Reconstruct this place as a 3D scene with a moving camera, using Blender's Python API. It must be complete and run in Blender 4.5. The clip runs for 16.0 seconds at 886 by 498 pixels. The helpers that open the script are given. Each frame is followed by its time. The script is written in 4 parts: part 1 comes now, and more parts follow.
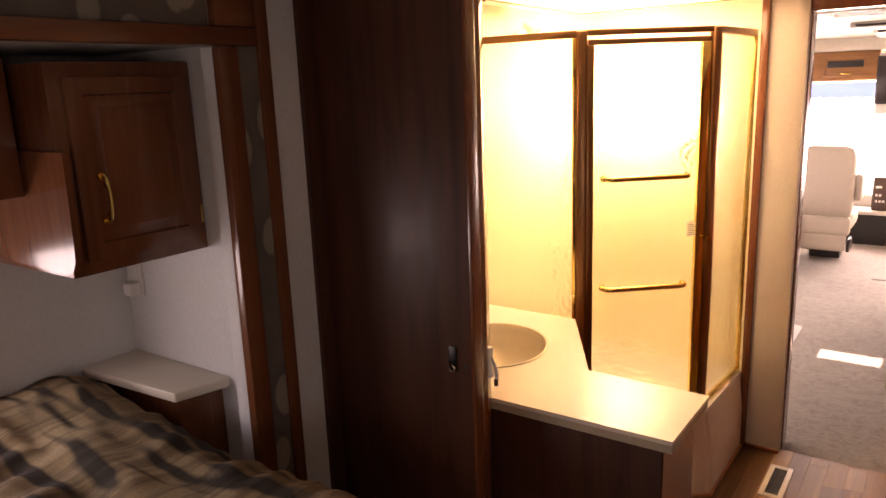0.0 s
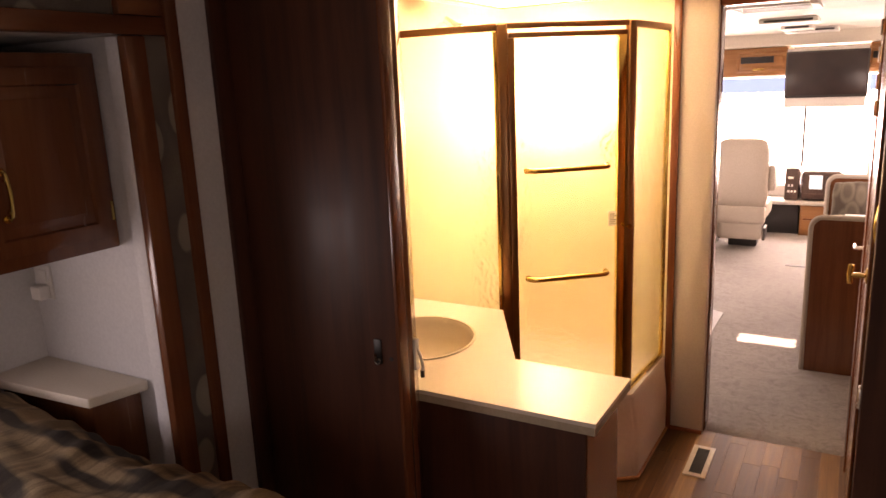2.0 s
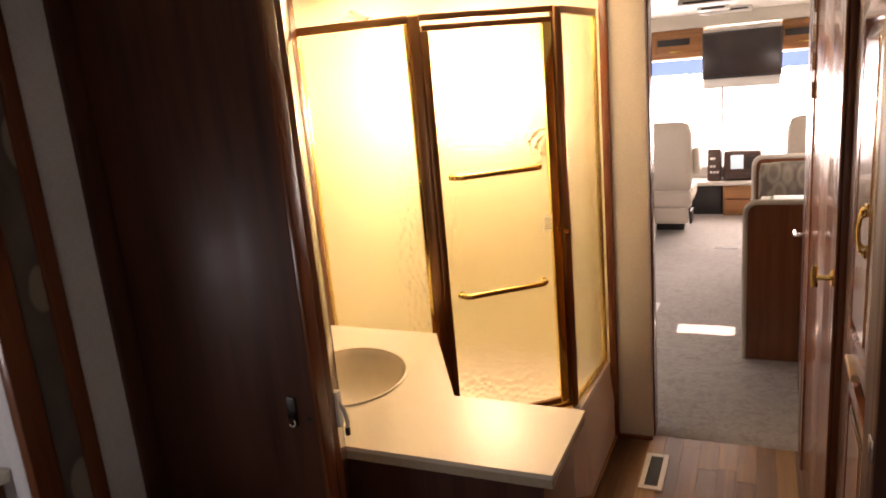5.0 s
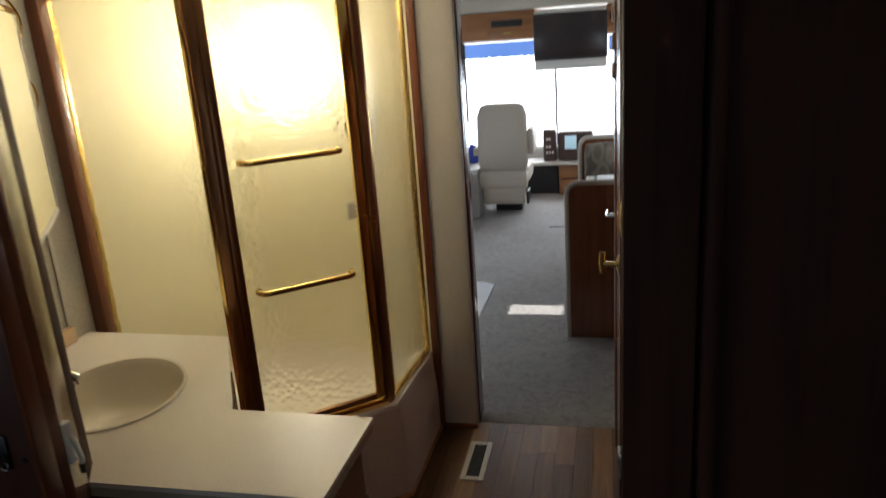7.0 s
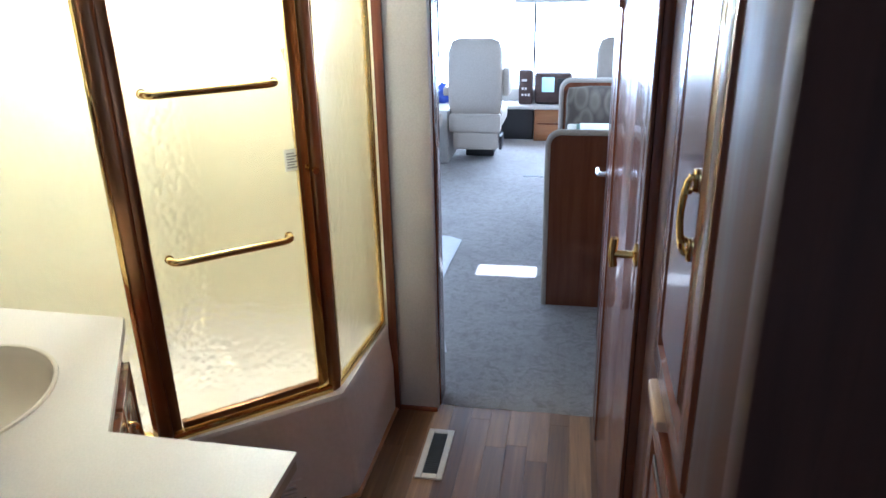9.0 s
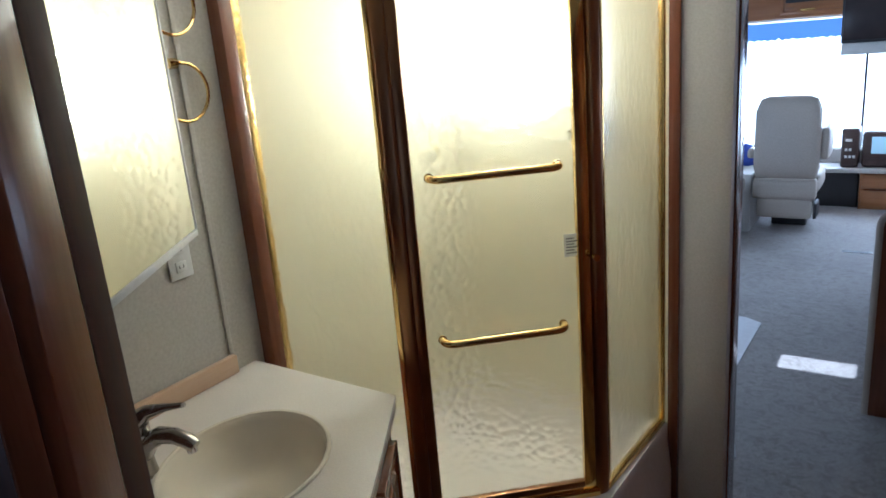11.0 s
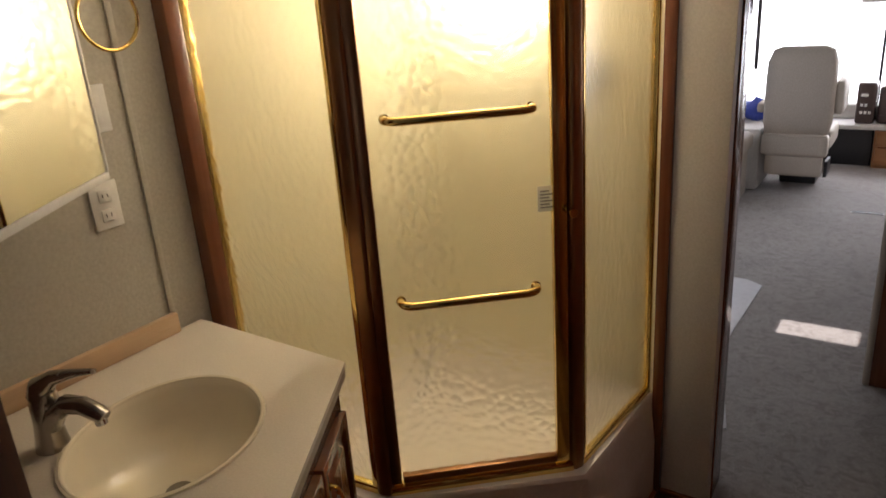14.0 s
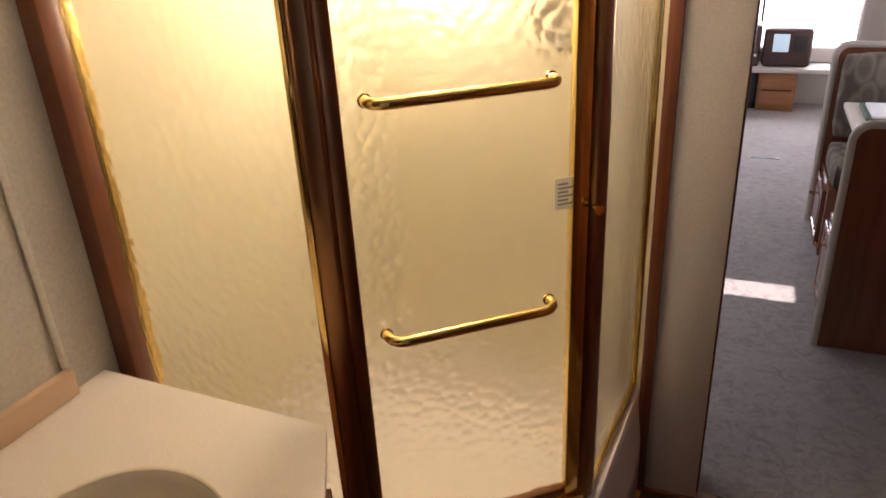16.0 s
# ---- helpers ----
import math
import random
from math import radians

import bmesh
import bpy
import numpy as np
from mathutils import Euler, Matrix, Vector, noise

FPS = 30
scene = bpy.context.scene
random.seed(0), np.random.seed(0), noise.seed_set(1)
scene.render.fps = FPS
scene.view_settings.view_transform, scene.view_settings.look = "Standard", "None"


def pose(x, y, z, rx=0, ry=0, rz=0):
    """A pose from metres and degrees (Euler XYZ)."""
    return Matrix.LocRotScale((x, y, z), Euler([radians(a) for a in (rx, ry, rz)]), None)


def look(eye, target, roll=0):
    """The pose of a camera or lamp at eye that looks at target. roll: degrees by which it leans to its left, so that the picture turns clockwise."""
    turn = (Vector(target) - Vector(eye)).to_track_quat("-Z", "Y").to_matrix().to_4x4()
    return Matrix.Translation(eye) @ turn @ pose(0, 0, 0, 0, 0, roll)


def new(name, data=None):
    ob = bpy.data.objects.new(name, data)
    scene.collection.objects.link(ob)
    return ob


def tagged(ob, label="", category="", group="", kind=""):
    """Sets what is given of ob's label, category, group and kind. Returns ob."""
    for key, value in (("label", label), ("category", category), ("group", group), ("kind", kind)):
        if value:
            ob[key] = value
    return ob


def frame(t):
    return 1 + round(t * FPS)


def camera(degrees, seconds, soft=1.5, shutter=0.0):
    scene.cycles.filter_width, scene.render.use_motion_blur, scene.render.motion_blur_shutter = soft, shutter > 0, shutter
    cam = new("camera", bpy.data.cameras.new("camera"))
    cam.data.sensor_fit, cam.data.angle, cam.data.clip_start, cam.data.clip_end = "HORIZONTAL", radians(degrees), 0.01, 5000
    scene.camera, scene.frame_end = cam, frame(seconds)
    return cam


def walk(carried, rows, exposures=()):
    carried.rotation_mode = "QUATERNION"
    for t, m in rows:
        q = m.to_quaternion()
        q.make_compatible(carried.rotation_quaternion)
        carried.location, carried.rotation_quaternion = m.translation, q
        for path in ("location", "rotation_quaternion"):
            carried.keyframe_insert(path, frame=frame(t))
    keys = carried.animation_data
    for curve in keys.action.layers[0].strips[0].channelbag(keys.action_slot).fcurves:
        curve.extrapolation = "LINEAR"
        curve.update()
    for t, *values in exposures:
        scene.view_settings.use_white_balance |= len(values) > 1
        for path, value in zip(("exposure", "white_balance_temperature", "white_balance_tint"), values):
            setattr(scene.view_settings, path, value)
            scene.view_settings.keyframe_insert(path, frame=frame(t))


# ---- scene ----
cam = camera(63.1, 16.0, shutter=0.5)
PATH = [
    (0, (0.52, 0.556, 1.748), (-0.605, 2.148, 1.303), -2.2),
    (0.5, (0.531, 0.553, 1.746), (-0.568, 2.166, 1.307), -2.1),
    (1, (0.527, 0.555, 1.735), (-0.531, 2.195, 1.298), -2.0),
    (1.5, (0.528, 0.557, 1.727), (-0.482, 2.226, 1.285), -2.1),
    (2, (0.547, 0.576, 1.723), (-0.427, 2.263, 1.27), -2.5),
    (2.5, (0.572, 0.626, 1.714), (-0.399, 2.305, 1.23), -3.4),
    (3, (0.622, 0.693, 1.71), (-0.371, 2.346, 1.18), -4.6),
    (3.2, (0.617, 0.719, 1.708), (-0.372, 2.369, 1.159), -4.9),
    (5.3, (0.412, 0.872, 1.752), (-0.323, 2.677, 1.305), -4.5),
    (5.5, (0.41, 0.886, 1.757), (-0.279, 2.719, 1.349), -3.9),
    (6, (0.425, 0.912, 1.726), (-0.116, 2.805, 1.374), -2.8),
    (6.5, (0.486, 0.92, 1.736), (0.072, 2.834, 1.333), -2.1),
    (7, (0.568, 1.092, 1.708), (0.13, 2.96, 1.146), -4.1),
    (7.5, (0.621, 1.272, 1.676), (0.115, 3.089, 1.011), -5.5),
    (8, (0.597, 1.397, 1.636), (0.1, 3.199, 0.926), -5.1),
    (8.5, (0.554, 1.487, 1.620), (0.1173, 3.299, 0.890), -3.5),
    (9, (0.479, 1.562, 1.639), (0.139, 3.395, 0.914), -1.3),
    (9.5, (0.471, 1.66, 1.634), (-0.049, 3.466, 0.951), -2.4),
    (10, (0.48, 1.720, 1.6955), (-0.3755, 3.407, 1.0455), -4.8),
    (10.2, (0.475, 1.728, 1.700), (-0.476, 3.371, 1.0735), -5.3),
    (12.3, (0.41, 1.698, 1.671), (-0.69, 3.302, 1.208), -4.1),
    (12.5, (0.417, 1.703, 1.674), (-0.674, 3.314, 1.21), -3.8),
    (13, (0.43, 1.752, 1.657), (-0.642, 3.365, 1.158), -3.6),
    (13.5, (0.425, 1.846, 1.633), (-0.645, 3.432, 1.052), -3.5),
    (14, (0.4331, 1.9368, 1.6233), (-0.6383, 3.4875, 0.954), -4.15),
    (14.5, (0.3745, 2.0008, 1.6175), (-0.6468, 3.5565, 0.8855), -5.0),
    (15, (0.2209, 2.0362, 1.6166), (-0.6549, 3.653, 0.8286), -4.46),
    (15.5, (0.0746, 2.101, 1.6246), (-0.6709, 3.7485, 0.771), -3.3),
    (16, (-0.0046, 2.1757, 1.6304), (-0.7267, 3.8421, 0.7934), -3.12),
]
# the clip's camera changes its exposure and white balance on the way
EXPOSURE = [(0.0, 2.15, 10300, 44), (3.0, 1.98, 10300, 42), (5.3, 1.62, 8600, 31), (6.0, 0.98, 7800, 27), (6.5, 0.85, 7200, 18), (7.0, 0.60, 6200, 9),
            (7.5, 1.05, 5900, 7), (8.0, 1.40, 5600, 7), (8.5, 1.75, 5100, 6), (9.0, 1.96, 4750, 9), (9.5, 2.04, 4700, 10), (10.0, 1.60, 4750, 9), (12.5, 0.50, 4800, 13), (13.0, 0.52, 5200, 17), (13.5, 0.52, 5700, 18), (14.0, 0.48, 6600, 19), (15.0, 0.84, 6750, 28), (16.0, 1.00, 6650, 29)]
walk(cam, [(t, look(eye, target, roll)) for t, eye, target, roll in PATH], EXPOSURE)

# ---- world and light ----
world = bpy.data.worlds.new("world")
scene.world = world
world.use_nodes = True
wn = world.node_tree.nodes
sky = wn.new("ShaderNodeTexSky")
sky.sky_type, sky.sun_disc = "NISHITA", False
SUN_UP = radians(73.1)
sky.sun_elevation, sky.sun_rotation = SUN_UP, radians(180)
world.node_tree.links.new(sky.outputs[0], wn["Background"].inputs[0])
wn["Background"].inputs[1].default_value = 0.05

sun = new("sun", bpy.data.lights.new("sun", "SUN"))
sun.data.energy, sun.data.angle, sun.data.color = 5.0, radians(0.5), (1.0, 0.96, 0.9)
sun.matrix_world = look((0.14, 5.40 - 4 * math.cos(SUN_UP), 4 * math.sin(SUN_UP)), (0.14, 5.40, 0))


def window_light(name, where, towards, w, h, power, color):
    lamp = new(name, bpy.data.lights.new(name, "AREA"))
    lamp.data.shape, lamp.data.size, lamp.data.size_y = "RECTANGLE", w, h
    lamp.data.energy, lamp.data.color = power, color
    lamp.matrix_world = look(where, towards)
    return lamp


DAY = (0.86, 0.93, 1.0)
window_light("windshield_light", (0.1, 8.95, 1.1), (0.1, 5.0, 0.8), 2.1, 0.9, 30, DAY)
window_light("living_window_light", (1.22, 6.0, 1.3), (0.0, 6.0, 0.6), 1.2, 0.6, 4.6, DAY)
window_light("entry_window_light", (-1.07, 6.3, 1.3), (0.0, 6.3, 0.5), 1.2, 0.6, 4.6, DAY)
# fill light in an added, unseen window, to brighten the bedroom's left side
window_light("bedroom_window_light", (1.23, -0.2, 1.35), (0.0, -0.2, 1.35), 0.8, 0.5, 1.0, (0.8, 0.88, 1.0))
window_light("slide_window_light", (-1.605, 0.62, 1.16), (0.0, 0.9, 1.05), 1.25, 0.28, 1.9, (0.68, 0.82, 1.0))

# ---- materials ----


class Nodes:
    """A small builder for node materials."""

    def __init__(self, name):
        self.m = bpy.data.materials.new(name)
        self.m.use_nodes = True
        self.t = self.m.node_tree
        self.p = self.t.nodes["Principled BSDF"]
        self.co = self.t.nodes.new("ShaderNodeTexCoord").outputs["Object"]

    def node(self, kind, **vals):
        n = self.t.nodes.new(kind)
        for k, v in vals.items():
            n.inputs[k.replace("_", " ")].default_value = v
        return n

    def link(self, a, b):
        self.t.links.new(a, b)

    def scaled(self, sx, sy, sz, co=None):
        n = self.node("ShaderNodeMapping")
        n.inputs["Scale"].default_value = (sx, sy, sz)
        self.link(co or self.co, n.inputs["Vector"])
        return n.outputs[0]

    def noise(self, scale, detail=4, co=None, rough=0.55, distort=0.0):
        n = self.node("ShaderNodeTexNoise", Scale=scale, Detail=detail, Roughness=rough, Distortion=distort)
        self.link(co or self.co, n.inputs["Vector"])
        return n.outputs[0]

    def ramp(self, fac, *stops):
        n = self.node("ShaderNodeValToRGB")
        el = n.color_ramp.elements
        while len(el) < len(stops):
            el.new(0.5)
        for e, (pos, col) in zip(el, stops):
            e.position, e.color = pos, (*col, 1)
        self.link(fac, n.inputs[0])
        return n.outputs[0]

    def mix(self, a, b, fac, how="MIX"):
        n = self.t.nodes.new("ShaderNodeMix")
        n.data_type, n.blend_type = "RGBA", how
        for v, i in ((fac, 0), (a, 6), (b, 7)):
            if isinstance(v, (int, float)):
                n.inputs[i].default_value = v
            elif isinstance(v, tuple):
                n.inputs[i].default_value = (*v, 1)
            else:
                self.link(v, n.inputs[i])
        return n.outputs[2]

    def bump(self, height, strength, dist=0.002):
        n = self.node("ShaderNodeBump", Strength=strength, Distance=dist)
        self.link(height, n.inputs["Height"])
        self.link(n.outputs[0], self.p.inputs["Normal"])

    def base(self, c):
        if isinstance(c, tuple):
            self.p.inputs["Base Color"].default_value = (*c, 1)
        else:
            self.link(c, self.p.inputs["Base Color"])

    def set(self, **vals):
        for k, v in vals.items():
            i = self.p.inputs[k.replace("_", " ")]
            if isinstance(v, (int, float)):
                i.default_value = v
            else:
                self.link(v, i)
        return self


def speckled(name, a, b, scale, rough=0.5, bump=0.1, metallic=0.0, big=3.0, dist=0.002, coat=0.0):
    """A plain surface with fine grain and broad unevenness."""
    k = Nodes(name)
    fine, broad = k.noise(scale, 5), k.noise(big, 3)
    k.base(k.mix(k.ramp(fine, (0.3, a), (0.7, b)), (0.55, 0.52, 0.5), k.ramp(broad, (0.45, (0, 0, 0)), (0.8, (0.12, 0.12, 0.12))), "MULTIPLY"))
    k.bump(fine, bump, dist)
    k.set(Roughness=k.ramp(broad, (0.3, (rough * 0.85,) * 3), (0.7, (min(1, rough * 1.15),) * 3)), Metallic=metallic, Coat_Weight=coat)
    return k.m


def wooden(name, dark, light, axis=2, rough=0.3, scale=1.0, coat=0.4, shine=0.5):
    """Stained wood with its grain along one axis."""
    k = Nodes(name)
    rnd = k.node("ShaderNodeObjectInfo").outputs["Random"]
    off = k.node("ShaderNodeVectorMath")
    off.operation = "ADD"
    k.link(k.co, off.inputs[0])
    k.link(rnd, off.inputs[1])
    s = [26 * scale] * 3
    s[axis] = 1.6 * scale
    co = k.scaled(*s, co=off.outputs[0])
    grain, pores = k.noise(1.0, 6, co, 0.6, 0.6), k.noise(7.0, 4, co, 0.7)
    col = k.ramp(grain, (0.25, dark), (0.5, tuple((p + q) / 2 for p, q in zip(dark, light))), (0.75, light))
    col = k.mix(col, dark, k.ramp(pores, (0.55, (0, 0, 0)), (0.75, (0.5, 0.5, 0.5))))
    k.base(k.mix(col, (0.7, 0.66, 0.62), k.ramp(k.noise(2.5, 3), (0.4, (0, 0, 0)), (0.8, (0.3, 0.3, 0.3))), "MULTIPLY"))
    k.bump(pores, 0.08, 0.001)
    k.set(Roughness=k.ramp(grain, (0.3, (rough * 0.8,) * 3), (0.8, (rough * 1.25,) * 3)), Coat_Weight=coat, Coat_Roughness=0.08, Specular_IOR_Level=shine)
    return k.m


def metal(name, color, rough=0.15):
    k = Nodes(name)
    k.base(k.mix(color, tuple(c * 0.8 for c in color), k.ramp(k.noise(3, 2), (0.4, (0, 0, 0)), (0.8, (0.4, 0.4, 0.4)))))
    k.set(Metallic=1.0, Roughness=k.ramp(k.noise(30, 3), (0.3, (rough * 0.92,) * 3), (0.7, (rough * 1.1,) * 3)))
    return k.m


CHERRY = wooden("cherry_wood", (0.13, 0.040, 0.018), (0.21, 0.072, 0.032), 2, 0.24)
CHERRY_Y = wooden("cherry_wood_lengthwise", (0.13, 0.040, 0.018), (0.21, 0.072, 0.032), 1, 0.24)
CHERRY_X = wooden("cherry_wood_across", (0.13, 0.040, 0.018), (0.21, 0.072, 0.032), 0, 0.24)
VENEER = wooden("dark_veneer", (0.045, 0.015, 0.009), (0.120, 0.040, 0.021), 2, 0.44, 0.8, 0.03, 0.45)
# duller, darker copy of the veneer; shade is put into its colour
SHADED_VENEER = wooden("shaded_matte_veneer", (0.030, 0.012, 0.008), (0.092, 0.036, 0.022), 2, 0.62, 0.8, 0.0, 0.2)
OAK = wooden("honey_wood", (0.30, 0.12, 0.04), (0.45, 0.21, 0.08), 0, 0.35)
TANWOOD = wooden("light_maple_strip", (0.50, 0.33, 0.19), (0.62, 0.43, 0.27), 1, 0.45)
BRASS = metal("polished_brass", (0.83, 0.60, 0.22), 0.12)
BRONZE = metal("brown_bronze", (0.34, 0.18, 0.09), 0.3)
STEEL = metal("brushed_nickel", (0.52, 0.49, 0.46), 0.25)
CHROME = metal("chrome", (0.8, 0.8, 0.8), 0.1)
DARKMETAL = metal("dark_metal", (0.08, 0.08, 0.08), 0.4)
CREAMWALL = speckled("cream_wallpaper", (0.54, 0.51, 0.465), (0.63, 0.60, 0.555), 160, 0.6, 0.25)
# beige version of the cream paper, darkened to hold the bath wall's shade
DIM_BATHPAPER = speckled("shaded_beige_wallpaper", (0.47, 0.44, 0.375), (0.56, 0.53, 0.46), 110, 0.65, 0.35)
GREYWALL = speckled("pale_wallboard", (0.62, 0.63, 0.64), (0.70, 0.71, 0.72), 120, 0.6, 0.2)
CEILING = speckled("padded_ceiling", (0.72, 0.69, 0.62), (0.80, 0.77, 0.70), 90, 0.7, 0.15)
FIBREGLASS = speckled("cream_fibreglass", (0.70, 0.66, 0.49), (0.75, 0.71, 0.54), 40, 0.6, 0.03)
TUBWHITE = speckled("almond_fibreglass", (0.72, 0.68, 0.64), (0.78, 0.74, 0.70), 60, 0.3, 0.03)
COUNTER = speckled("almond_laminate", (0.69, 0.62, 0.52), (0.77, 0.70, 0.60), 220, 0.35, 0.05)
SINK = speckled("almond_sink", (0.79, 0.71, 0.55), (0.81, 0.73, 0.57), 30, 0.2, 0.0)
LAMINATE_EDGE = speckled("laminate_edge", (0.42, 0.34, 0.24), (0.5, 0.41, 0.3), 80, 0.4, 0.05)
WHITEPLASTIC = speckled("white_plastic", (0.74, 0.73, 0.70), (0.80, 0.79, 0.76), 60, 0.4, 0.02)
TAUPE = speckled("taupe_leather", (0.40, 0.35, 0.29), (0.48, 0.42, 0.35), 130, 0.55, 0.35)
BLACKPLASTIC = speckled("black_plastic", (0.02, 0.02, 0.022), (0.035, 0.033, 0.035), 90, 0.4, 0.1)
DASHDARK = speckled("dark_dash_panel", (0.045, 0.025, 0.022), (0.07, 0.04, 0.032), 60, 0.35, 0.05)
DASHGREY = speckled("grey_dash", (0.5, 0.48, 0.45), (0.58, 0.56, 0.52), 90, 0.5, 0.1)
k = Nodes("thin_paper")
k.base(k.ramp(k.noise(60, 3), (0.3, (0.80, 0.80, 0.78)), (0.7, (0.86, 0.86, 0.84))))
k.set(Roughness=0.9, Transmission_Weight=0.75, IOR=1.1)
THINPAPER = k.m
PAPER = speckled("paper", (0.75, 0.75, 0.74), (0.82, 0.82, 0.8), 40, 0.6, 0.05)
INK = speckled("grey_print", (0.3, 0.3, 0.34), (0.36, 0.36, 0.4), 40, 0.7, 0.0)
BLUECLOTH = speckled("blue_cloth", (0.03, 0.06, 0.35), (0.06, 0.10, 0.45), 60, 0.8, 0.3)
GREENBOOK = speckled("green_cover", (0.10, 0.16, 0.12), (0.16, 0.22, 0.17), 60, 0.5, 0.05)
VINYL_MAT = speckled("pale_vinyl", (0.50, 0.50, 0.52), (0.58, 0.58, 0.60), 40, 0.4, 0.05)
REGISTER = speckled("tan_enamel", (0.40, 0.36, 0.30), (0.46, 0.42, 0.35), 50, 0.45, 0.02)
DARKINSET = speckled("dark_inset", (0.06, 0.065, 0.055), (0.09, 0.095, 0.08), 120, 0.5, 0.2)
ROAD = speckled("grey_asphalt", (0.05, 0.05, 0.05), (0.075, 0.075, 0.075), 60, 0.9, 0.3)


def carpet(name, a, b, c):
    k = Nodes(name)
    tuft, broad, mid = k.noise(420, 3), k.noise(2.2, 4), k.noise(26, 4, distort=1.0)
    col = k.ramp(tuft, (0.3, a), (0.5, b), (0.72, c))
    col = k.mix(col, a, k.ramp(mid, (0.46, (0, 0, 0)), (0.66, (0.8, 0.8, 0.8))))
    k.base(k.mix(col, (0.6, 0.6, 0.6), k.ramp(broad, (0.45, (0, 0, 0)), (0.7, (0.35, 0.35, 0.35))), "MULTIPLY"))
    k.bump(k.mix(tuft, mid, 0.5), 0.8, 0.008)
    k.set(Roughness=0.95, Sheen_Weight=0.2)
    return k.m


CARPET = carpet("grey_carpet", (0.20, 0.18, 0.165), (0.31, 0.287, 0.27), (0.45, 0.42, 0.40))

k = Nodes("vinyl_plank")
rnd = k.node("ShaderNodeObjectInfo").outputs["Random"]
off = k.node("ShaderNodeVectorMath")
off.operation = "ADD"
k.link(k.node("ShaderNodeNewGeometry").outputs["Position"], off.inputs[0])
k.link(rnd, off.inputs[1])
grain = k.noise(1.0, 6, k.scaled(60, 3, 1, off.outputs[0]), 0.65, 0.8)
tone = k.ramp(rnd, (0.0, (0.085, 0.038, 0.014)), (0.35, (0.15, 0.070, 0.026)), (0.6, (0.115, 0.062, 0.030)), (0.85, (0.20, 0.105, 0.042)), (1.0, (0.31, 0.185, 0.088)))
streak = k.noise(1.0, 3, k.scaled(22, 1.1, 1, off.outputs[0]), 0.5, 0.4)
tone = k.mix(tone, (0.30, 0.17, 0.08), k.ramp(streak, (0.50, (0, 0, 0)), (0.72, (0.65, 0.65, 0.65))))
k.base(k.mix(tone, k.ramp(grain, (0.3, (0.35, 0.3, 0.27)), (0.7, (1, 1, 1))), 0.75, "MULTIPLY"))
k.bump(grain, 0.1, 0.001)
k.set(Roughness=k.ramp(grain, (0.3, (0.40,) * 3), (0.7, (0.58,) * 3)), Specular_IOR_Level=0.35)
PLANK = k.m

# hammered shower glass: shallow cells pressed into one face


def hammered(name, depth):
    k = Nodes(name)
    cells = k.node("ShaderNodeTexVoronoi", Scale=46.0)
    cells.feature = "SMOOTH_F1"
    cells.inputs["Smoothness"].default_value = 0.25
    warp = k.node("ShaderNodeVectorMath")
    warp.operation = "MULTIPLY_ADD"
    k.link(k.noise(30, 2), warp.inputs[0])
    warp.inputs[1].default_value = (0.005, 0.005, 0.005)
    k.link(k.co, warp.inputs[2])
    k.link(warp.outputs[0], cells.inputs["Vector"])
    # ridges tinted darker, so the colour carries the shading of the cells
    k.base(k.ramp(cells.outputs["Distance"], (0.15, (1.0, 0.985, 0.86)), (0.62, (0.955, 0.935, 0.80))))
    k.bump(cells.outputs["Distance"], depth, 0.010)
    k.set(Roughness=0.23, Transmission_Weight=1.0, IOR=1.45)
    return k.m


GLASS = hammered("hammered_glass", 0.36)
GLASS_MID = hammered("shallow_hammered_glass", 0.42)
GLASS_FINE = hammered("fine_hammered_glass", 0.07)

k = Nodes("frosted_glass_back")
k.base((1.0, 0.985, 0.90))
k.set(Roughness=0.25, Transmission_Weight=1.0, IOR=1.45)
GLASS_BACK = k.m

k = Nodes("mirror")
k.base((0.9, 0.9, 0.88))
k.set(Metallic=1.0, Roughness=0.015)
MIRROR = k.m

k = Nodes("clear_glass")
k.base((1, 1, 1))
k.set(Roughness=0.02, Transmission_Weight=1.0, IOR=1.05)
CLEAR = k.m

k = Nodes("tinted_film")
k.base((0.05, 0.09, 0.22))
k.set(Roughness=0.5, Transmission_Weight=1.0, IOR=1.02)
TINT = k.m

k = Nodes("screen_off")
k.base(k.ramp(k.noise(4, 2), (0.3, (0.03, 0.022, 0.024)), (0.7, (0.045, 0.03, 0.03))))
k.set(Roughness=0.25)
SCREEN = k.m


def glowing(name, color, strength):
    k = Nodes(name)
    k.base(color)
    k.p.inputs["Emission Color"].default_value = (*color, 1)
    k.set(Emission_Strength=strength, Roughness=0.5)
    return k.m


DIFFUSER = glowing("lit_diffuser", (1.0, 0.86, 0.60), 2.0)
BULB = glowing("lit_globe", (1.0, 0.90, 0.70), 27.0)
LCD = glowing("lit_display", (0.55, 0.8, 0.95), 0.12)
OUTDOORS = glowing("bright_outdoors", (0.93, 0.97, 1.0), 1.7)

# upholstery with soft broad leaf shapes
k = Nodes("patterned_upholstery")
leaf = k.node("ShaderNodeTexVoronoi", Scale=11.0, Randomness=0.9)
k.link(k.scaled(1, 1, 0.55, k.co), leaf.inputs["Vector"])
weave = k.noise(300, 3)
col = k.ramp(leaf.outputs["Distance"], (0.25, (0.15, 0.12, 0.09)), (0.42, (0.23, 0.19, 0.145)), (0.6, (0.11, 0.085, 0.065)))
k.base(k.mix(col, (0.6, 0.6, 0.6), k.ramp(weave, (0.4, (0, 0, 0)), (0.7, (0.5, 0.5, 0.5))), "MULTIPLY"))
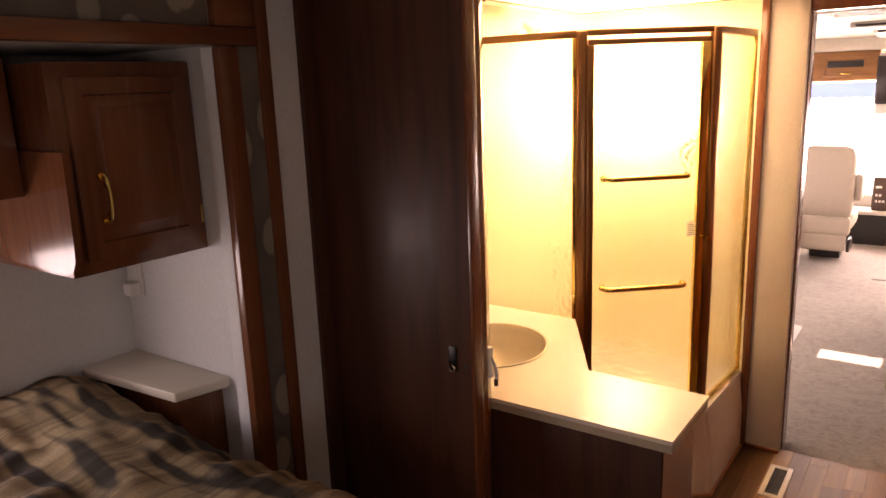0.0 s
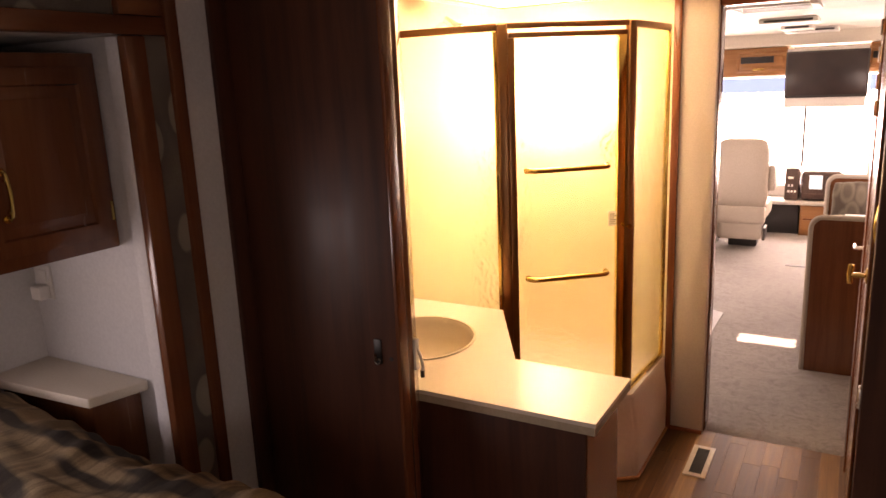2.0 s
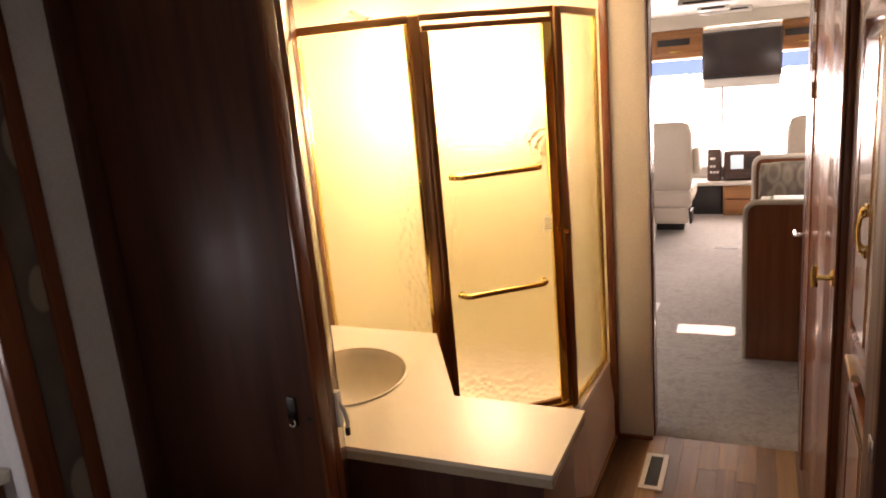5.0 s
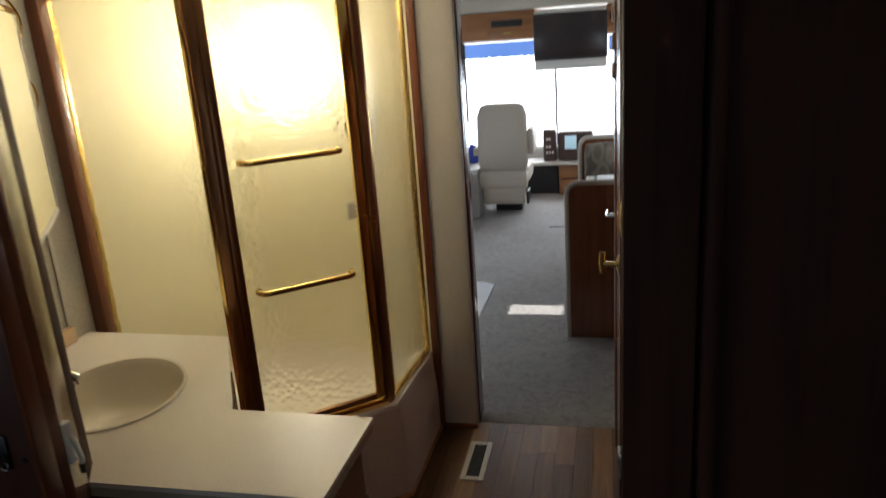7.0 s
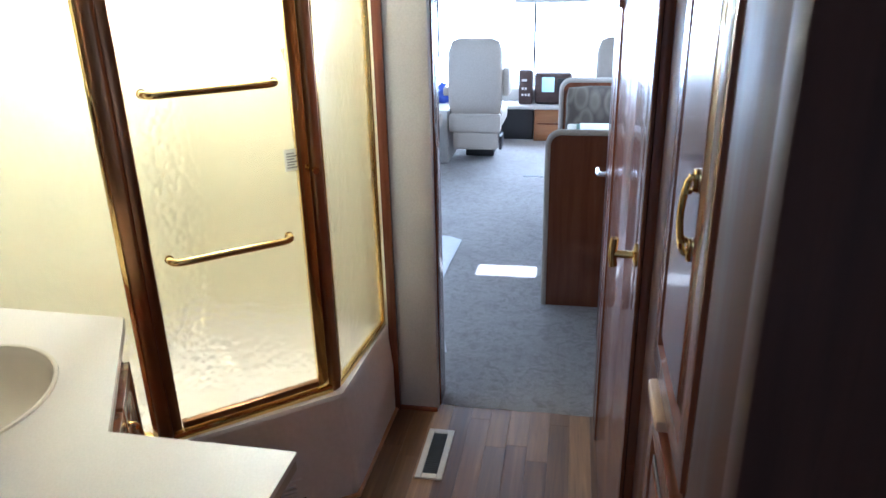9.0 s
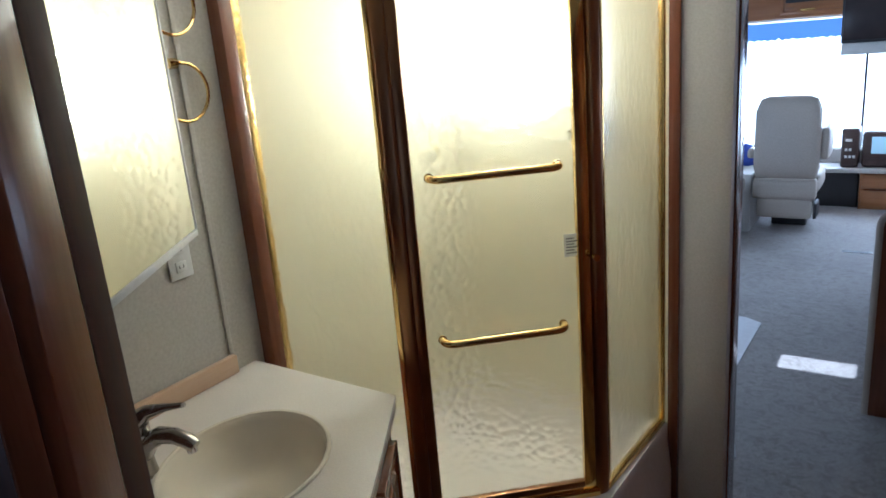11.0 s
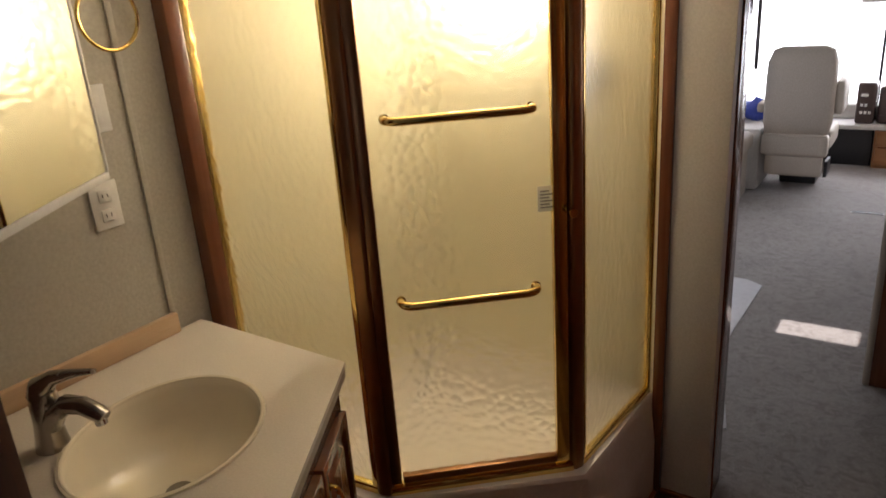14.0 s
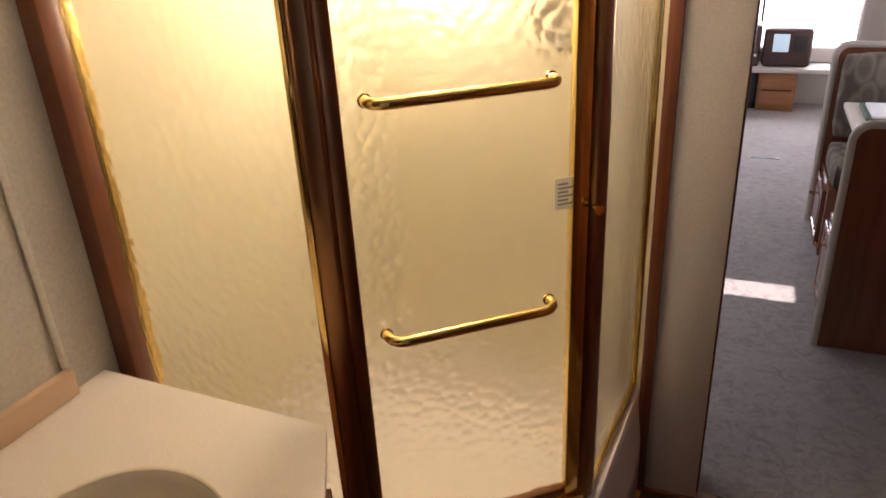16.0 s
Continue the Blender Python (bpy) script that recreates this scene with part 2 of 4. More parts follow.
k.bump(weave, 0.4, 0.003)
k.set(Roughness=0.85)
UPHOLSTERY = k.m

k = Nodes("leaf_fabric")
leaf = k.node("ShaderNodeTexVoronoi", Scale=9.0, Randomness=1.0)
k.link(k.scaled(1, 1, 0.6), leaf.inputs["Vector"])
weave = k.noise(350, 3)
col = k.ramp(leaf.outputs["Distance"], (0.2, (0.30, 0.275, 0.225)), (0.34, (0.27, 0.245, 0.20)), (0.38, (0.12, 0.10, 0.085)), (0.8, (0.17, 0.145, 0.12)))
k.base(k.mix(col, (0.6, 0.6, 0.6), k.ramp(weave, (0.4, (0, 0, 0)), (0.7, (0.5, 0.5, 0.5))), "MULTIPLY"))
k.bump(weave, 0.4, 0.003)
k.set(Roughness=0.9)
LEAF = k.m

# the bedspread: woven bands across the bed and dark blocks in rows
k = Nodes("banded_bedspread")
split = k.node("ShaderNodeSeparateXYZ")
k.link(k.co, split.inputs[0])
wob = k.node("ShaderNodeMath")
wob.operation = "MULTIPLY_ADD"
k.link(k.noise(5.0, 3), wob.inputs[0])
wob.inputs[1].default_value = 0.10
k.link(split.outputs["Y"], wob.inputs[2])
wrap = k.node("ShaderNodeMath")
wrap.operation = "FRACT"
k.link(wob.outputs[0], wrap.inputs[0])
col = k.ramp(wrap.outputs[0], (0.0, (0.30, 0.20, 0.11)), (0.16, (0.50, 0.37, 0.22)), (0.24, (0.22, 0.14, 0.075)), (0.3, (0.42, 0.30, 0.17)),
             (0.46, (0.55, 0.42, 0.26)), (0.6, (0.28, 0.18, 0.095)), (0.75, (0.46, 0.33, 0.19)), (1.0, (0.30, 0.20, 0.11)))
pick = k.ramp(k.noise(1.0, 1, k.scaled(3.2, 15.0, 1.0), 0.5, 0.1), (0.50, (0, 0, 0)), (0.60, (0.9, 0.9, 0.9)))
col = k.mix(col, (0.018, 0.017, 0.018), pick)
# shade in the cloth's tucks, painted in as dark streaks
tuck_shade = k.ramp(k.noise(1.0, 3, k.scaled(34, 3, 3)), (0.40, (0.25, 0.22, 0.2)), (0.52, (1, 1, 1)))
col = k.mix(col, tuck_shade, 0.5, "MULTIPLY")
weave = k.noise(260, 4)
k.base(k.mix(col, (0.5, 0.5, 0.5), k.ramp(weave, (0.35, (0, 0, 0)), (0.7, (0.6, 0.6, 0.6))), "MULTIPLY"))
k.bump(weave, 0.5, 0.004)
k.set(Roughness=0.95)
BEDSPREAD = k.m

# ---- mesh helpers ----


def mesh_of(name, bm, material, smooth=None):
    me = bpy.data.meshes.new(name)
    bmesh.ops.recalc_face_normals(bm, faces=bm.faces[:])
    bm.to_mesh(me)
    bm.free()
    me.materials.append(material)
    if smooth is not None:
        me.polygons.foreach_set("use_smooth", [True] * len(me.polygons))
        me.set_sharp_from_angle(angle=radians(smooth))
    return me


def part(name, bm, material, parent=None, label="", smooth=40):
    ob = new(name, mesh_of(name, bm, material, smooth))
    if parent:
        ob.parent = parent
        ob.matrix_parent_inverse = parent.matrix_world.inverted()
    if label:
        ob["label"] = label
    return ob


def thing(name, at, label, category, group="", kind=""):
    ob = new(name)
    ob.empty_display_size = 0.1
    ob.matrix_world = at if isinstance(at, Matrix) else Matrix.Translation(at)
    return tagged(ob, label, category, group, kind)


def setting(name, bm, material, label, category, smooth=40):
    return tagged(part(name, bm, material, None, "", smooth), label, category, "", "structure")


def bevelled(bm, r, seg=2, edges=None):
    if r > 0:
        bmesh.ops.bevel(bm, geom=edges or bm.edges[:], offset=r, segments=seg, affect="EDGES", profile=0.5, clamp_overlap=True)
    return bm


def block(x0, x1, y0, y1, z0, z1, r=0.003, seg=2, m=None, bm=None):
    """A bevelled block between two corners; into bm where one is given."""
    own = bmesh.new()
    bmesh.ops.create_cube(own, size=1)
    for v in own.verts:
        v.co = Vector((x0 if v.co.x < 0 else x1, y0 if v.co.y < 0 else y1, z0 if v.co.z < 0 else z1))
    bevelled(own, r, seg)
    return joined(own, m, bm)


def joined(own, m=None, bm=None):
    if m is not None:
        own.transform(m)
    if bm is None:
        return own
    me = bpy.data.meshes.new("tmp")
    own.to_mesh(me)
    own.free()
    bm.from_mesh(me)
    bpy.data.meshes.remove(me)
    return bm


def prism(outline, z0, z1, r=0.0, seg=2, m=None, bm=None):
    """An upright prism over an outline of (x, y)."""
    own = bmesh.new()
    low = [own.verts.new((x, y, z0)) for x, y in outline]
    high = [own.verts.new((x, y, z1)) for x, y in outline]
    own.faces.new(low[::-1])
    own.faces.new(high)
    n = len(outline)
    for i in range(n):
        own.faces.new((low[i], low[(i + 1) % n], high[(i + 1) % n], high[i]))
    bevelled(own, r, seg)
    return joined(own, m, bm)


def rod(points, radius, sides=10, bm=None, radii=None):
    """A round bar along points, with closed ends."""
    own = bmesh.new()
    pts = [Vector(p) for p in points]
    rings, up = [], None
    for i, p in enumerate(pts):
        way = (pts[min(i + 1, len(pts) - 1)] - pts[max(i - 1, 0)]).normalized()
        if up is None:
            up = Vector((0, 0, 1)) if abs(way.z) < 0.9 else Vector((1, 0, 0))
        side = way.cross(up).normalized()
        up = side.cross(way).normalized()
        rr = radii[i] if radii else radius
        rings.append([own.verts.new(p + rr * (math.cos(a) * side + math.sin(a) * up)) for a in (2 * math.pi * j / sides for j in range(sides))])
    for a, b in zip(rings, rings[1:]):
        for j in range(sides):
            own.faces.new((a[j], a[(j + 1) % sides], b[(j + 1) % sides], b[j]))
    own.faces.new(rings[0][::-1])
    own.faces.new(rings[-1])
    return joined(own, None, bm)


def arc(c, r, a0, a1, n, u, v):
    """Points on an arc round c in the plane of u and v; angles in degrees."""
    c, u, v = Vector(c), Vector(u), Vector(v)
    return [c + r * (math.cos(radians(a0 + (a1 - a0) * i / n)) * u + math.sin(radians(a0 + (a1 - a0) * i / n)) * v) for i in range(n + 1)]


def along(a, b):
    """A frame at a with x pointing to b, level, z up."""
    a, b = Vector(a), Vector(b)
    return Matrix.Translation((*a[:2], 0)) @ Matrix.Rotation(math.atan2(b.y - a.y, b.x - a.x), 4, "Z"), (b - a).to_2d().length


def raised_panel(w, h, t=0.02, inset=0.05, bm=None, m=None):
    """A cabinet door in x, z with its front at y = -t: a frame, a groove and a raised field."""
    own = block(0, w, -t, 0, 0, h, 0.002)
    front = max((f for f in own.faces), key=lambda f: -f.calc_center_median().y + f.calc_area())
    for thick, depth in ((inset, 0.0), (0.006, -0.009), (0.010, 0.0), (0.028, 0.008), (0.003, 0.002)):
        bmesh.ops.inset_region(own, faces=[front], thickness=thick, depth=depth)
    return joined(own, m, bm)


def bow_handle(height, reach, r=0.005):
    """A bow pull along z, its feet on y = 0, bowing towards -y."""
    pts = [(0, 0, -height / 2), (0, -reach * 0.5, -height / 2)]
    for i in range(9):
        a = -1 + 2 * i / 8
        pts.append((0, -reach * (0.7 + 0.3 * math.cos(a * math.pi / 2)), a * height * 0.44))
    pts += [(0, -reach * 0.5, height / 2), (0, 0, height / 2)]
    bm = rod(pts, r, 8)
    for s in (-1, 1):
        rod([(0, 0, s * height / 2), (0, -0.004, s * height / 2)], r * 2, 10, bm)
        rod([(0, -reach * 0.66, s * height * 0.36), (0, -reach * 0.72, s * height * 0.30)], r * 1.5, 8, bm)
    return bm

# ---- the large structure ----
WL, WR = -1.12, 1.25          # faces of the coach's side walls
BACK, FRONT = -1.0, 9.05      # rear wall of the bedroom, windshield
CEIL = 2.06

setting("floor_subfloor", block(WL - 0.1, WR + 0.1, 1.9, 4.02, -0.06, -0.012, 0), DARKMETAL, "dark joint layer under the plank floor", "floor")
setting("floor_bedroom", block(WL - 0.7, WR + 0.1, BACK - 0.1, 2.08, -0.06, 0.0, 0), CARPET, "grey carpet in the bedroom", "floor")
bm = bmesh.new()
bmesh.ops.create_grid(bm, x_segments=60, y_segments=130, size=1)
for v in bm.verts:
    x, y = 0.065 + v.co.x * 1.185, 6.6 + v.co.y * 2.6
    e = 0.010 * min(1, max(0, (y - 4.0) / 0.03))
    v.co = Vector((x, y + (0.012 * noise.noise((x * 14, 0, 3)) if y < 4.05 else 0), e + 0.003 * noise.noise((x * 6, y * 6, 0))))
setting("floor_living", bm, CARPET, "worn grey cut-pile carpet in the living area", "carpet", 80)

setting("ceiling", block(WL - 0.6, WR + 0.1, BACK - 0.1, 4.05, CEIL, CEIL + 0.05, 0), CEILING, "cream padded coach ceiling", "ceiling")
# the living ceiling leaves the roof vent open
VX0, VX1, VY0, VY1 = -0.03, 0.31, 4.52, 4.86
LC = 2.02
bm = block(WL - 0.1, VX0, 4.05, FRONT, LC, LC + 0.05, 0)
block(VX1, WR + 0.1, 4.05, FRONT, LC, LC + 0.05, 0, bm=bm)
block(VX0, VX1, 4.05, VY0, LC, LC + 0.05, 0, bm=bm)
block(VX0, VX1, VY1, FRONT, LC, LC + 0.05, 0, bm=bm)
setting("ceiling_living", bm, CEILING, "pale padded ceiling over the living area", "ceiling")

# coach sides; the bedroom's slide-out opens through the near one
bm = block(WL - 0.06, WL, 2.05, 4.1, 0, CEIL, 0)
setting("wall_bath", bm, DIM_BATHPAPER, "beige papered bathroom wall, darkened in its colour for shade", "wall")
bm = block(WL - 0.06, WL, 4.1, FRONT, 0, 0.85, 0)
block(WL - 0.06, WL, 4.1, 5.6, 0.85, LC + 0.05, 0, bm=bm)
block(WL - 0.06, WL, 8.0, FRONT, 0.85, LC + 0.05, 0, bm=bm)
block(WL - 0.06, WL, 5.6, 8.0, 1.62, LC + 0.05, 0, bm=bm)
setting("wall_living_left", bm, CREAMWALL, "cream papered living area wall with a window", "wall")
bm = block(WR, WR + 0.06, BACK, -0.6, 0, CEIL, 0)
block(WR, WR + 0.06, -0.6, 0.2, 0, 1.1, 0, bm=bm)
block(WR, WR + 0.06, -0.6, 0.2, 1.6, CEIL, 0, bm=bm)
block(WR, WR + 0.06, 0.2, 5.3, 0, CEIL, 0, bm=bm)
block(WR, WR + 0.06, 5.3, 6.7, 0, 0.95, 0, bm=bm)
block(WR, WR + 0.06, 5.3, 6.7, 1.6, CEIL, 0, bm=bm)
block(WR, WR + 0.06, 6.7, FRONT, 0, CEIL, 0, bm=bm)
setting("wall_right", bm, CREAMWALL, "cream papered side wall with a dinette window", "wall")
setting("wall_rear", block(-1.7, WR, BACK - 0.06, BACK, 0, CEIL, 0), GREYWALL, "pale rear bedroom wall", "wall")
# slide-out shell
SX = -1.62
bm = block(SX - 0.05, SX, BACK, -0.02, 0, CEIL, 0)
block(SX - 0.05, SX, 1.26, 1.9, 0, CEIL, 0, bm=bm)
block(SX - 0.05, SX, -0.02, 1.26, 0, 1.0, 0, bm=bm)
block(SX - 0.05, SX, -0.02, 1.26, 1.32, CEIL, 0, bm=bm)
setting("wall_slide_out", bm, GREYWALL, "pale blue-grey wallboard behind the bed head", "wall")
setting("wall_slide_end", block(SX, -0.99, 1.812, 1.90, 0, 1.869, 0), GREYWALL, "pale blue-grey end wall of the slide-out", "wall")
setting("ceiling_slide_out", block(SX, -0.99, BACK, 1.90, 1.87, 1.90, 0), GREYWALL, "pale low ceiling of the slide-out", "ceiling")
bm = block(-1.12, -0.98, 1.902, 2.07, 0, CEIL, 0)
block(-1.02, -0.99, BACK, 1.86, 1.902, CEIL, 0, bm=bm)
setting("wall_bedroom", bm, GREYWALL, "pale grey strip of bedroom wall", "wall")

# the wall between bath and living area, with the passage opening
PX0, PX1, PT = 0.0, 0.605, 1.985
bm = block(-0.15, PX0, 3.955, 4.09, 0, CEIL, 0.002)
block(WL, -0.15, 4.0, 4.09, 0, CEIL, 0, bm=bm)
block(PX1 + 0.04, WR, 4.0, 4.09, 0, CEIL, 0, bm=bm)
setting("wall_passage", bm, CREAMWALL, "cream papered wall beside the passage", "wall")
bm = block(PX0, PX1 + 0.05, 3.975, 4.07, PT, CEIL, 0.003)
block(PX1, PX1 + 0.04, 3.975, 4.10, 0, PT, 0.003, bm=bm)
block(PX0 - 0.004, PX0 + 0.006, 4.0, 4.10, 0, PT, 0.002, bm=bm)
setting("trim_passage", bm, CHERRY, "cherry wood casing of the passage opening", "trim")
setting("trim_shower", block(-0.182, -0.148, 3.935, 3.962, 0, CEIL, 0.004), CHERRY, "cherry trim post beside the shower", "trim")
setting("trim_mirror_wall", block(-1.122, -1.075, 3.055, 3.10, 0, CEIL, 0.004), CHERRY, "cherry trim post between shower and mirror wall", "trim")
setting("baseboard", block(-0.15, 0.0, 3.945, 3.957, 0.0, 0.018, 0.003), CHERRY_X, "small cherry shoe moulding", "baseboard")

# ---- shower ----
LP, RP = (-0.640, 3.145), (-0.246, 3.485)     # posts of the slanted shower door
SW, SR = (-1.10, 3.115), (-0.205, 3.95)       # where its fixed panes meet the walls
TUB, TOP = 0.375, 1.925

bm = block(-1.12, -1.105, 3.10, 4.0, 0.1, CEIL, 0)
block(-1.105, -0.15, 3.985, 4.0, 0.1, CEIL, 0, bm=bm)
CR = 0.16
cove = [(-1.1045, 3.9845)] + [(-1.1045 + CR - CR * math.cos(radians(a)), 3.9845 - CR + CR * math.sin(radians(a))) for a in range(0, 91, 9)]
prism(cove, 0.1, CEIL, bm=bm)
setting("wall_shower", bm, FIBREGLASS, "cream moulded fibreglass shower surround", "shower wall")

tub = thing("shower_pan", (-0.6, 3.6, 0), "tall almond fibreglass shower pan with a rounded rim", "shower pan")
outer = [(-1.118, 3.105), (-0.67, 3.075), (-0.175, 3.432), (-0.168, 3.953), (-1.104, 3.983)]
inner = [(-1.09, 3.20), (-0.68, 3.19), (-0.27, 3.54), (-0.25, 3.95), (-1.09, 3.95)]
topin = [(-1.118, 3.105), (-0.655, 3.092), (-0.205, 3.462), (-0.182, 3.953), (-1.104, 3.983)]
bm = bmesh.new()
levels = [(outer, 0.0), (outer, 0.20), (topin, 0.335), (topin, TUB - 0.012)]
shrink = [((x * 0.985 - 0.009), (y * 0.985 + 0.053)) for x, y in topin]
levels += [(shrink, TUB), (inner, TUB)]
heart = (-0.72, 3.64)
levels += [([(heart[0] + (x - heart[0]) * f, heart[1] + (y - heart[1]) * f) for x, y in inner], z) for f, z in ((0.97, 0.30), (0.91, 0.23), (0.82, 0.18), (0.70, 0.155), (0.5, 0.145))]
rings = [[bm.verts.new((x, y, z)) for x, y in o] for o, z in levels]
for a, b in zip(rings, rings[1:]):
    for i in range(5):
        bm.faces.new((a[i], a[(i + 1) % 5], b[(i + 1) % 5], b[i]))
bm.faces.new(rings[-1])
bm.faces.new(rings[0][::-1])
bmesh.ops.bevel(bm, geom=[e for e in bm.edges if abs(e.verts[0].co.z - e.verts[1].co.z) > 0.05 and max(v.co.y for v in e.verts) < 3.6], offset=0.02, segments=3, affect="EDGES")
part("pan", bm, TUBWHITE, tub, smooth=50)
tm, tl = along((-0.67, 3.075, 0), (-0.175, 3.432, 0))
for i in range(7):
    part("louvre_slot", block(0.345, 0.408, -0.009, 0.004, 0.018 + 0.016 * i, 0.027 + 0.016 * i, 0.004, 2, m=tm), WHITEPLASTIC, tub)
part("louvre_rim", block(0.335, 0.43, -0.004, 0.004, 0.132, 0.137, 0.002, 1, m=tm), WHITEPLASTIC, tub)
part("screw", rod([tm @ Vector((0.432, 0.002, 0.055)), tm @ Vector((0.432, -0.004, 0.055))], 0.005, 8), DARKMETAL, tub)

setting("baseboard", rod([(-0.665, 3.072, 0.006), (-0.172, 3.428, 0.006), (-0.165, 3.95, 0.006)], 0.009, 8), OAK, "thin honey wood shoe moulding round the shower pan", "baseboard")

enclosure = thing("shower_enclosure", (-0.5, 3.3, TUB), "neo-angle shower enclosure of hammered glass in bronze and brass frames", "shower")


def post_at(p, a, w, d, z0=TUB, z1=TOP, material=BRONZE, name="post", label=""):
    m = Matrix.Translation((*p, 0)) @ Matrix.Rotation(radians(a), 4, "Z")
    bm = block(-w / 2, w / 2, -d / 2, d / 2, z0, z1, 0.009, 3, m=m)
    return part(name, bm, material, enclosure, label)


ang = math.degrees(math.atan2(RP[1] - LP[1], RP[0] - LP[0]))
post_at(LP, ang / 2, 0.040, 0.034, label="dark bronze corner post")
post_at(RP, 45 + ang / 2, 0.036, 0.034, label="dark bronze corner post")


def flat_back(pane, m):
    """Only the pane's outer face is hammered; its back and edges are plain."""
    out = m.to_3x3() @ Vector((0, -1, 0))
    pane.data.materials.append(GLASS_BACK)
    for f in pane.data.polygons:
        f.material_index = 0 if f.normal.dot(out) > 0.9 else 1
    pane.visible_shadow = False


def side_panel(a, b, name, glass):
    """A fixed pane between two points, in a metal channel."""
    m, w = along(a, b)
    for nm, x0, x1, z0, z1, mat_ in (("bottom_rail", 0, w, TUB - 0.004, TUB + 0.022, BRASS), ("top_rail", 0, w, TOP - 0.028, TOP, BRONZE),
                                     ("channel", 0.0, 0.016, TUB + 0.02, TOP - 0.028, BRASS), ("channel", w - 0.016, w, TUB + 0.02, TOP - 0.028, BRASS)):
        part(nm, block(x0, x1, -0.013, 0.013, z0, z1, 0.003, m=m), mat_, enclosure)
    pane = part(name, block(0.012, w - 0.012, -0.003, 0.003, TUB + 0.018, TOP - 0.024, 0, m=m), glass, enclosure, "hammered obscure glass pane")
    flat_back(pane, m)


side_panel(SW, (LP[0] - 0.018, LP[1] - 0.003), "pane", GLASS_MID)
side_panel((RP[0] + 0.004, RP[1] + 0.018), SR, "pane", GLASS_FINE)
part("wall_channel", block(-1.103, -1.083, 3.10, 3.135, TUB, TOP, 0.004), BRASS, enclosure, "tarnished brass wall channel")
part("wall_channel", block(-0.217, -0.193, 3.935, 3.953, TUB, TOP, 0.004), BRASS, enclosure, "tarnished brass wall channel")

# the door hangs between the posts, in front of them a little
dm, dw = along(LP, RP)
door = part("shower_door", block(0.015, 0.044, -0.016, 0.012, TUB + 0.03, TOP - 0.055, 0.006, m=dm), BRONZE, enclosure, "hammered glass shower door with brass bars")
for nm, x0, x1, z0, z1, mt in (("stile", dw - 0.055, dw - 0.02, TUB + 0.03, TOP - 0.055, BRASS), ("rail", 0.047, dw - 0.055, TUB + 0.03, TUB + 0.052, BRONZE),
                               ("rail", 0.024, dw - 0.02, TOP - 0.056, TOP - 0.036, BRONZE)):
    part(nm, block(x0, x1, -0.012, 0.012, z0, z1, 0.003, m=dm), mt, door)
part("head_rail", block(0.01, dw - 0.01, -0.014, 0.014, TOP - 0.022, TOP, 0.003, m=dm), BRONZE, enclosure)
part("sill_rail", block(0.01, dw - 0.01, -0.018, 0.014, TUB - 0.004, TUB + 0.024, 0.004, m=dm), BRASS, enclosure)
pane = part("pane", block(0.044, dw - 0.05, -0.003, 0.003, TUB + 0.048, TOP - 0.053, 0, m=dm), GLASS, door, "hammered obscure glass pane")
flat_back(pane, dm)


def towel_bar(z):
    x0, x1, reach, r = 0.086, 0.420, 0.046, 0.0105
    pts = [(x0, 0, z), (x0, -reach + 0.03, z)] + [(p.x, p.y, z) for p in arc((x0 + 0.03, -reach + 0.03, z), 0.03, 180, 270, 5, (1, 0, 0), (0, 1, 0))]
    pts += [(p.x, p.y, z) for p in arc((x1 - 0.03, -reach + 0.03, z), 0.03, 270, 360, 5, (1, 0, 0), (0, 1, 0))] + [(x1, 0, z)]
    bm = rod(pts, r, 12)
    for x in (x0, x1):
        rod([(x, -0.003, z), (x, -0.007, z)], 0.0125, 12, bm)
    bm.transform(dm)
    part("towel_bar", bm, BRASS, door, "polished brass towel bar")


towel_bar(1.366)
towel_bar(0.926)
bm = rod([dm @ Vector((dw - 0.012, -0.016, 1.113)), dm @ Vector((dw - 0.012, -0.032, 1.113))], 0.006, 10)
rod([dm @ Vector((dw - 0.012, -0.030, 1.113)), dm @ Vector((dw - 0.012, -0.040, 1.113))], 0.010, 10, bm)
part("knob", bm, BRASS, door, "small brass knob")
label_m = dm @ Matrix.Translation((dw - 0.090, -0.0045, 1.115))
sticker = part("sticker", block(0, 0.042, -0.0006, 0.0006, 0, 0.062, 0, m=label_m), THINPAPER, door, "small white paper sticker with grey print")
for i in range(6):
    part("print_line", block(0.006, 0.036 - 0.008 * (i % 2), -0.0012, -0.0007, 0.008 + 0.008 * i, 0.0115 + 0.008 * i, 0, m=label_m), INK, sticker)

# shower head on its bent arm
# globe added to make the glow behind the glass; no fixture is visible there
globe = thing("shower_glow_globe", (-0.73, 3.985, 1.65), "lit globe added at the shower back wall for the glow behind the glass", "wall lamp")
part("base", rod([(-0.73, 3.984, 1.65), (-0.73, 3.955, 1.65)], 0.05, 20), BRASS, globe)
bm = bmesh.new()
bmesh.ops.create_uvsphere(bm, u_segments=20, v_segments=12, radius=0.085)
bm.transform(Matrix.Translation((-0.73, 3.880, 1.65)))
part("globe", bm, BULB, globe, "glowing warm globe", 80)
head = thing("shower_spray", (-1.10, 3.44, 1.92), "chrome shower head on a bent arm", "shower head")
part("arm", rod([(-1.105, 3.44, 1.94), (-1.07, 3.44, 1.965), (-1.04, 3.44, 1.97), (-1.015, 3.44, 1.955)], 0.008, 8), CHROME, head)
part("rose", rod([(-1.045, 3.44, 1.985), (-1.005, 3.44, 1.955), (-0.985, 3.44, 1.935), (-0.975, 3.44, 1.925)], 0.02, 14, radii=[0.014, 0.020, 0.036, 0.036]), CHROME, head)

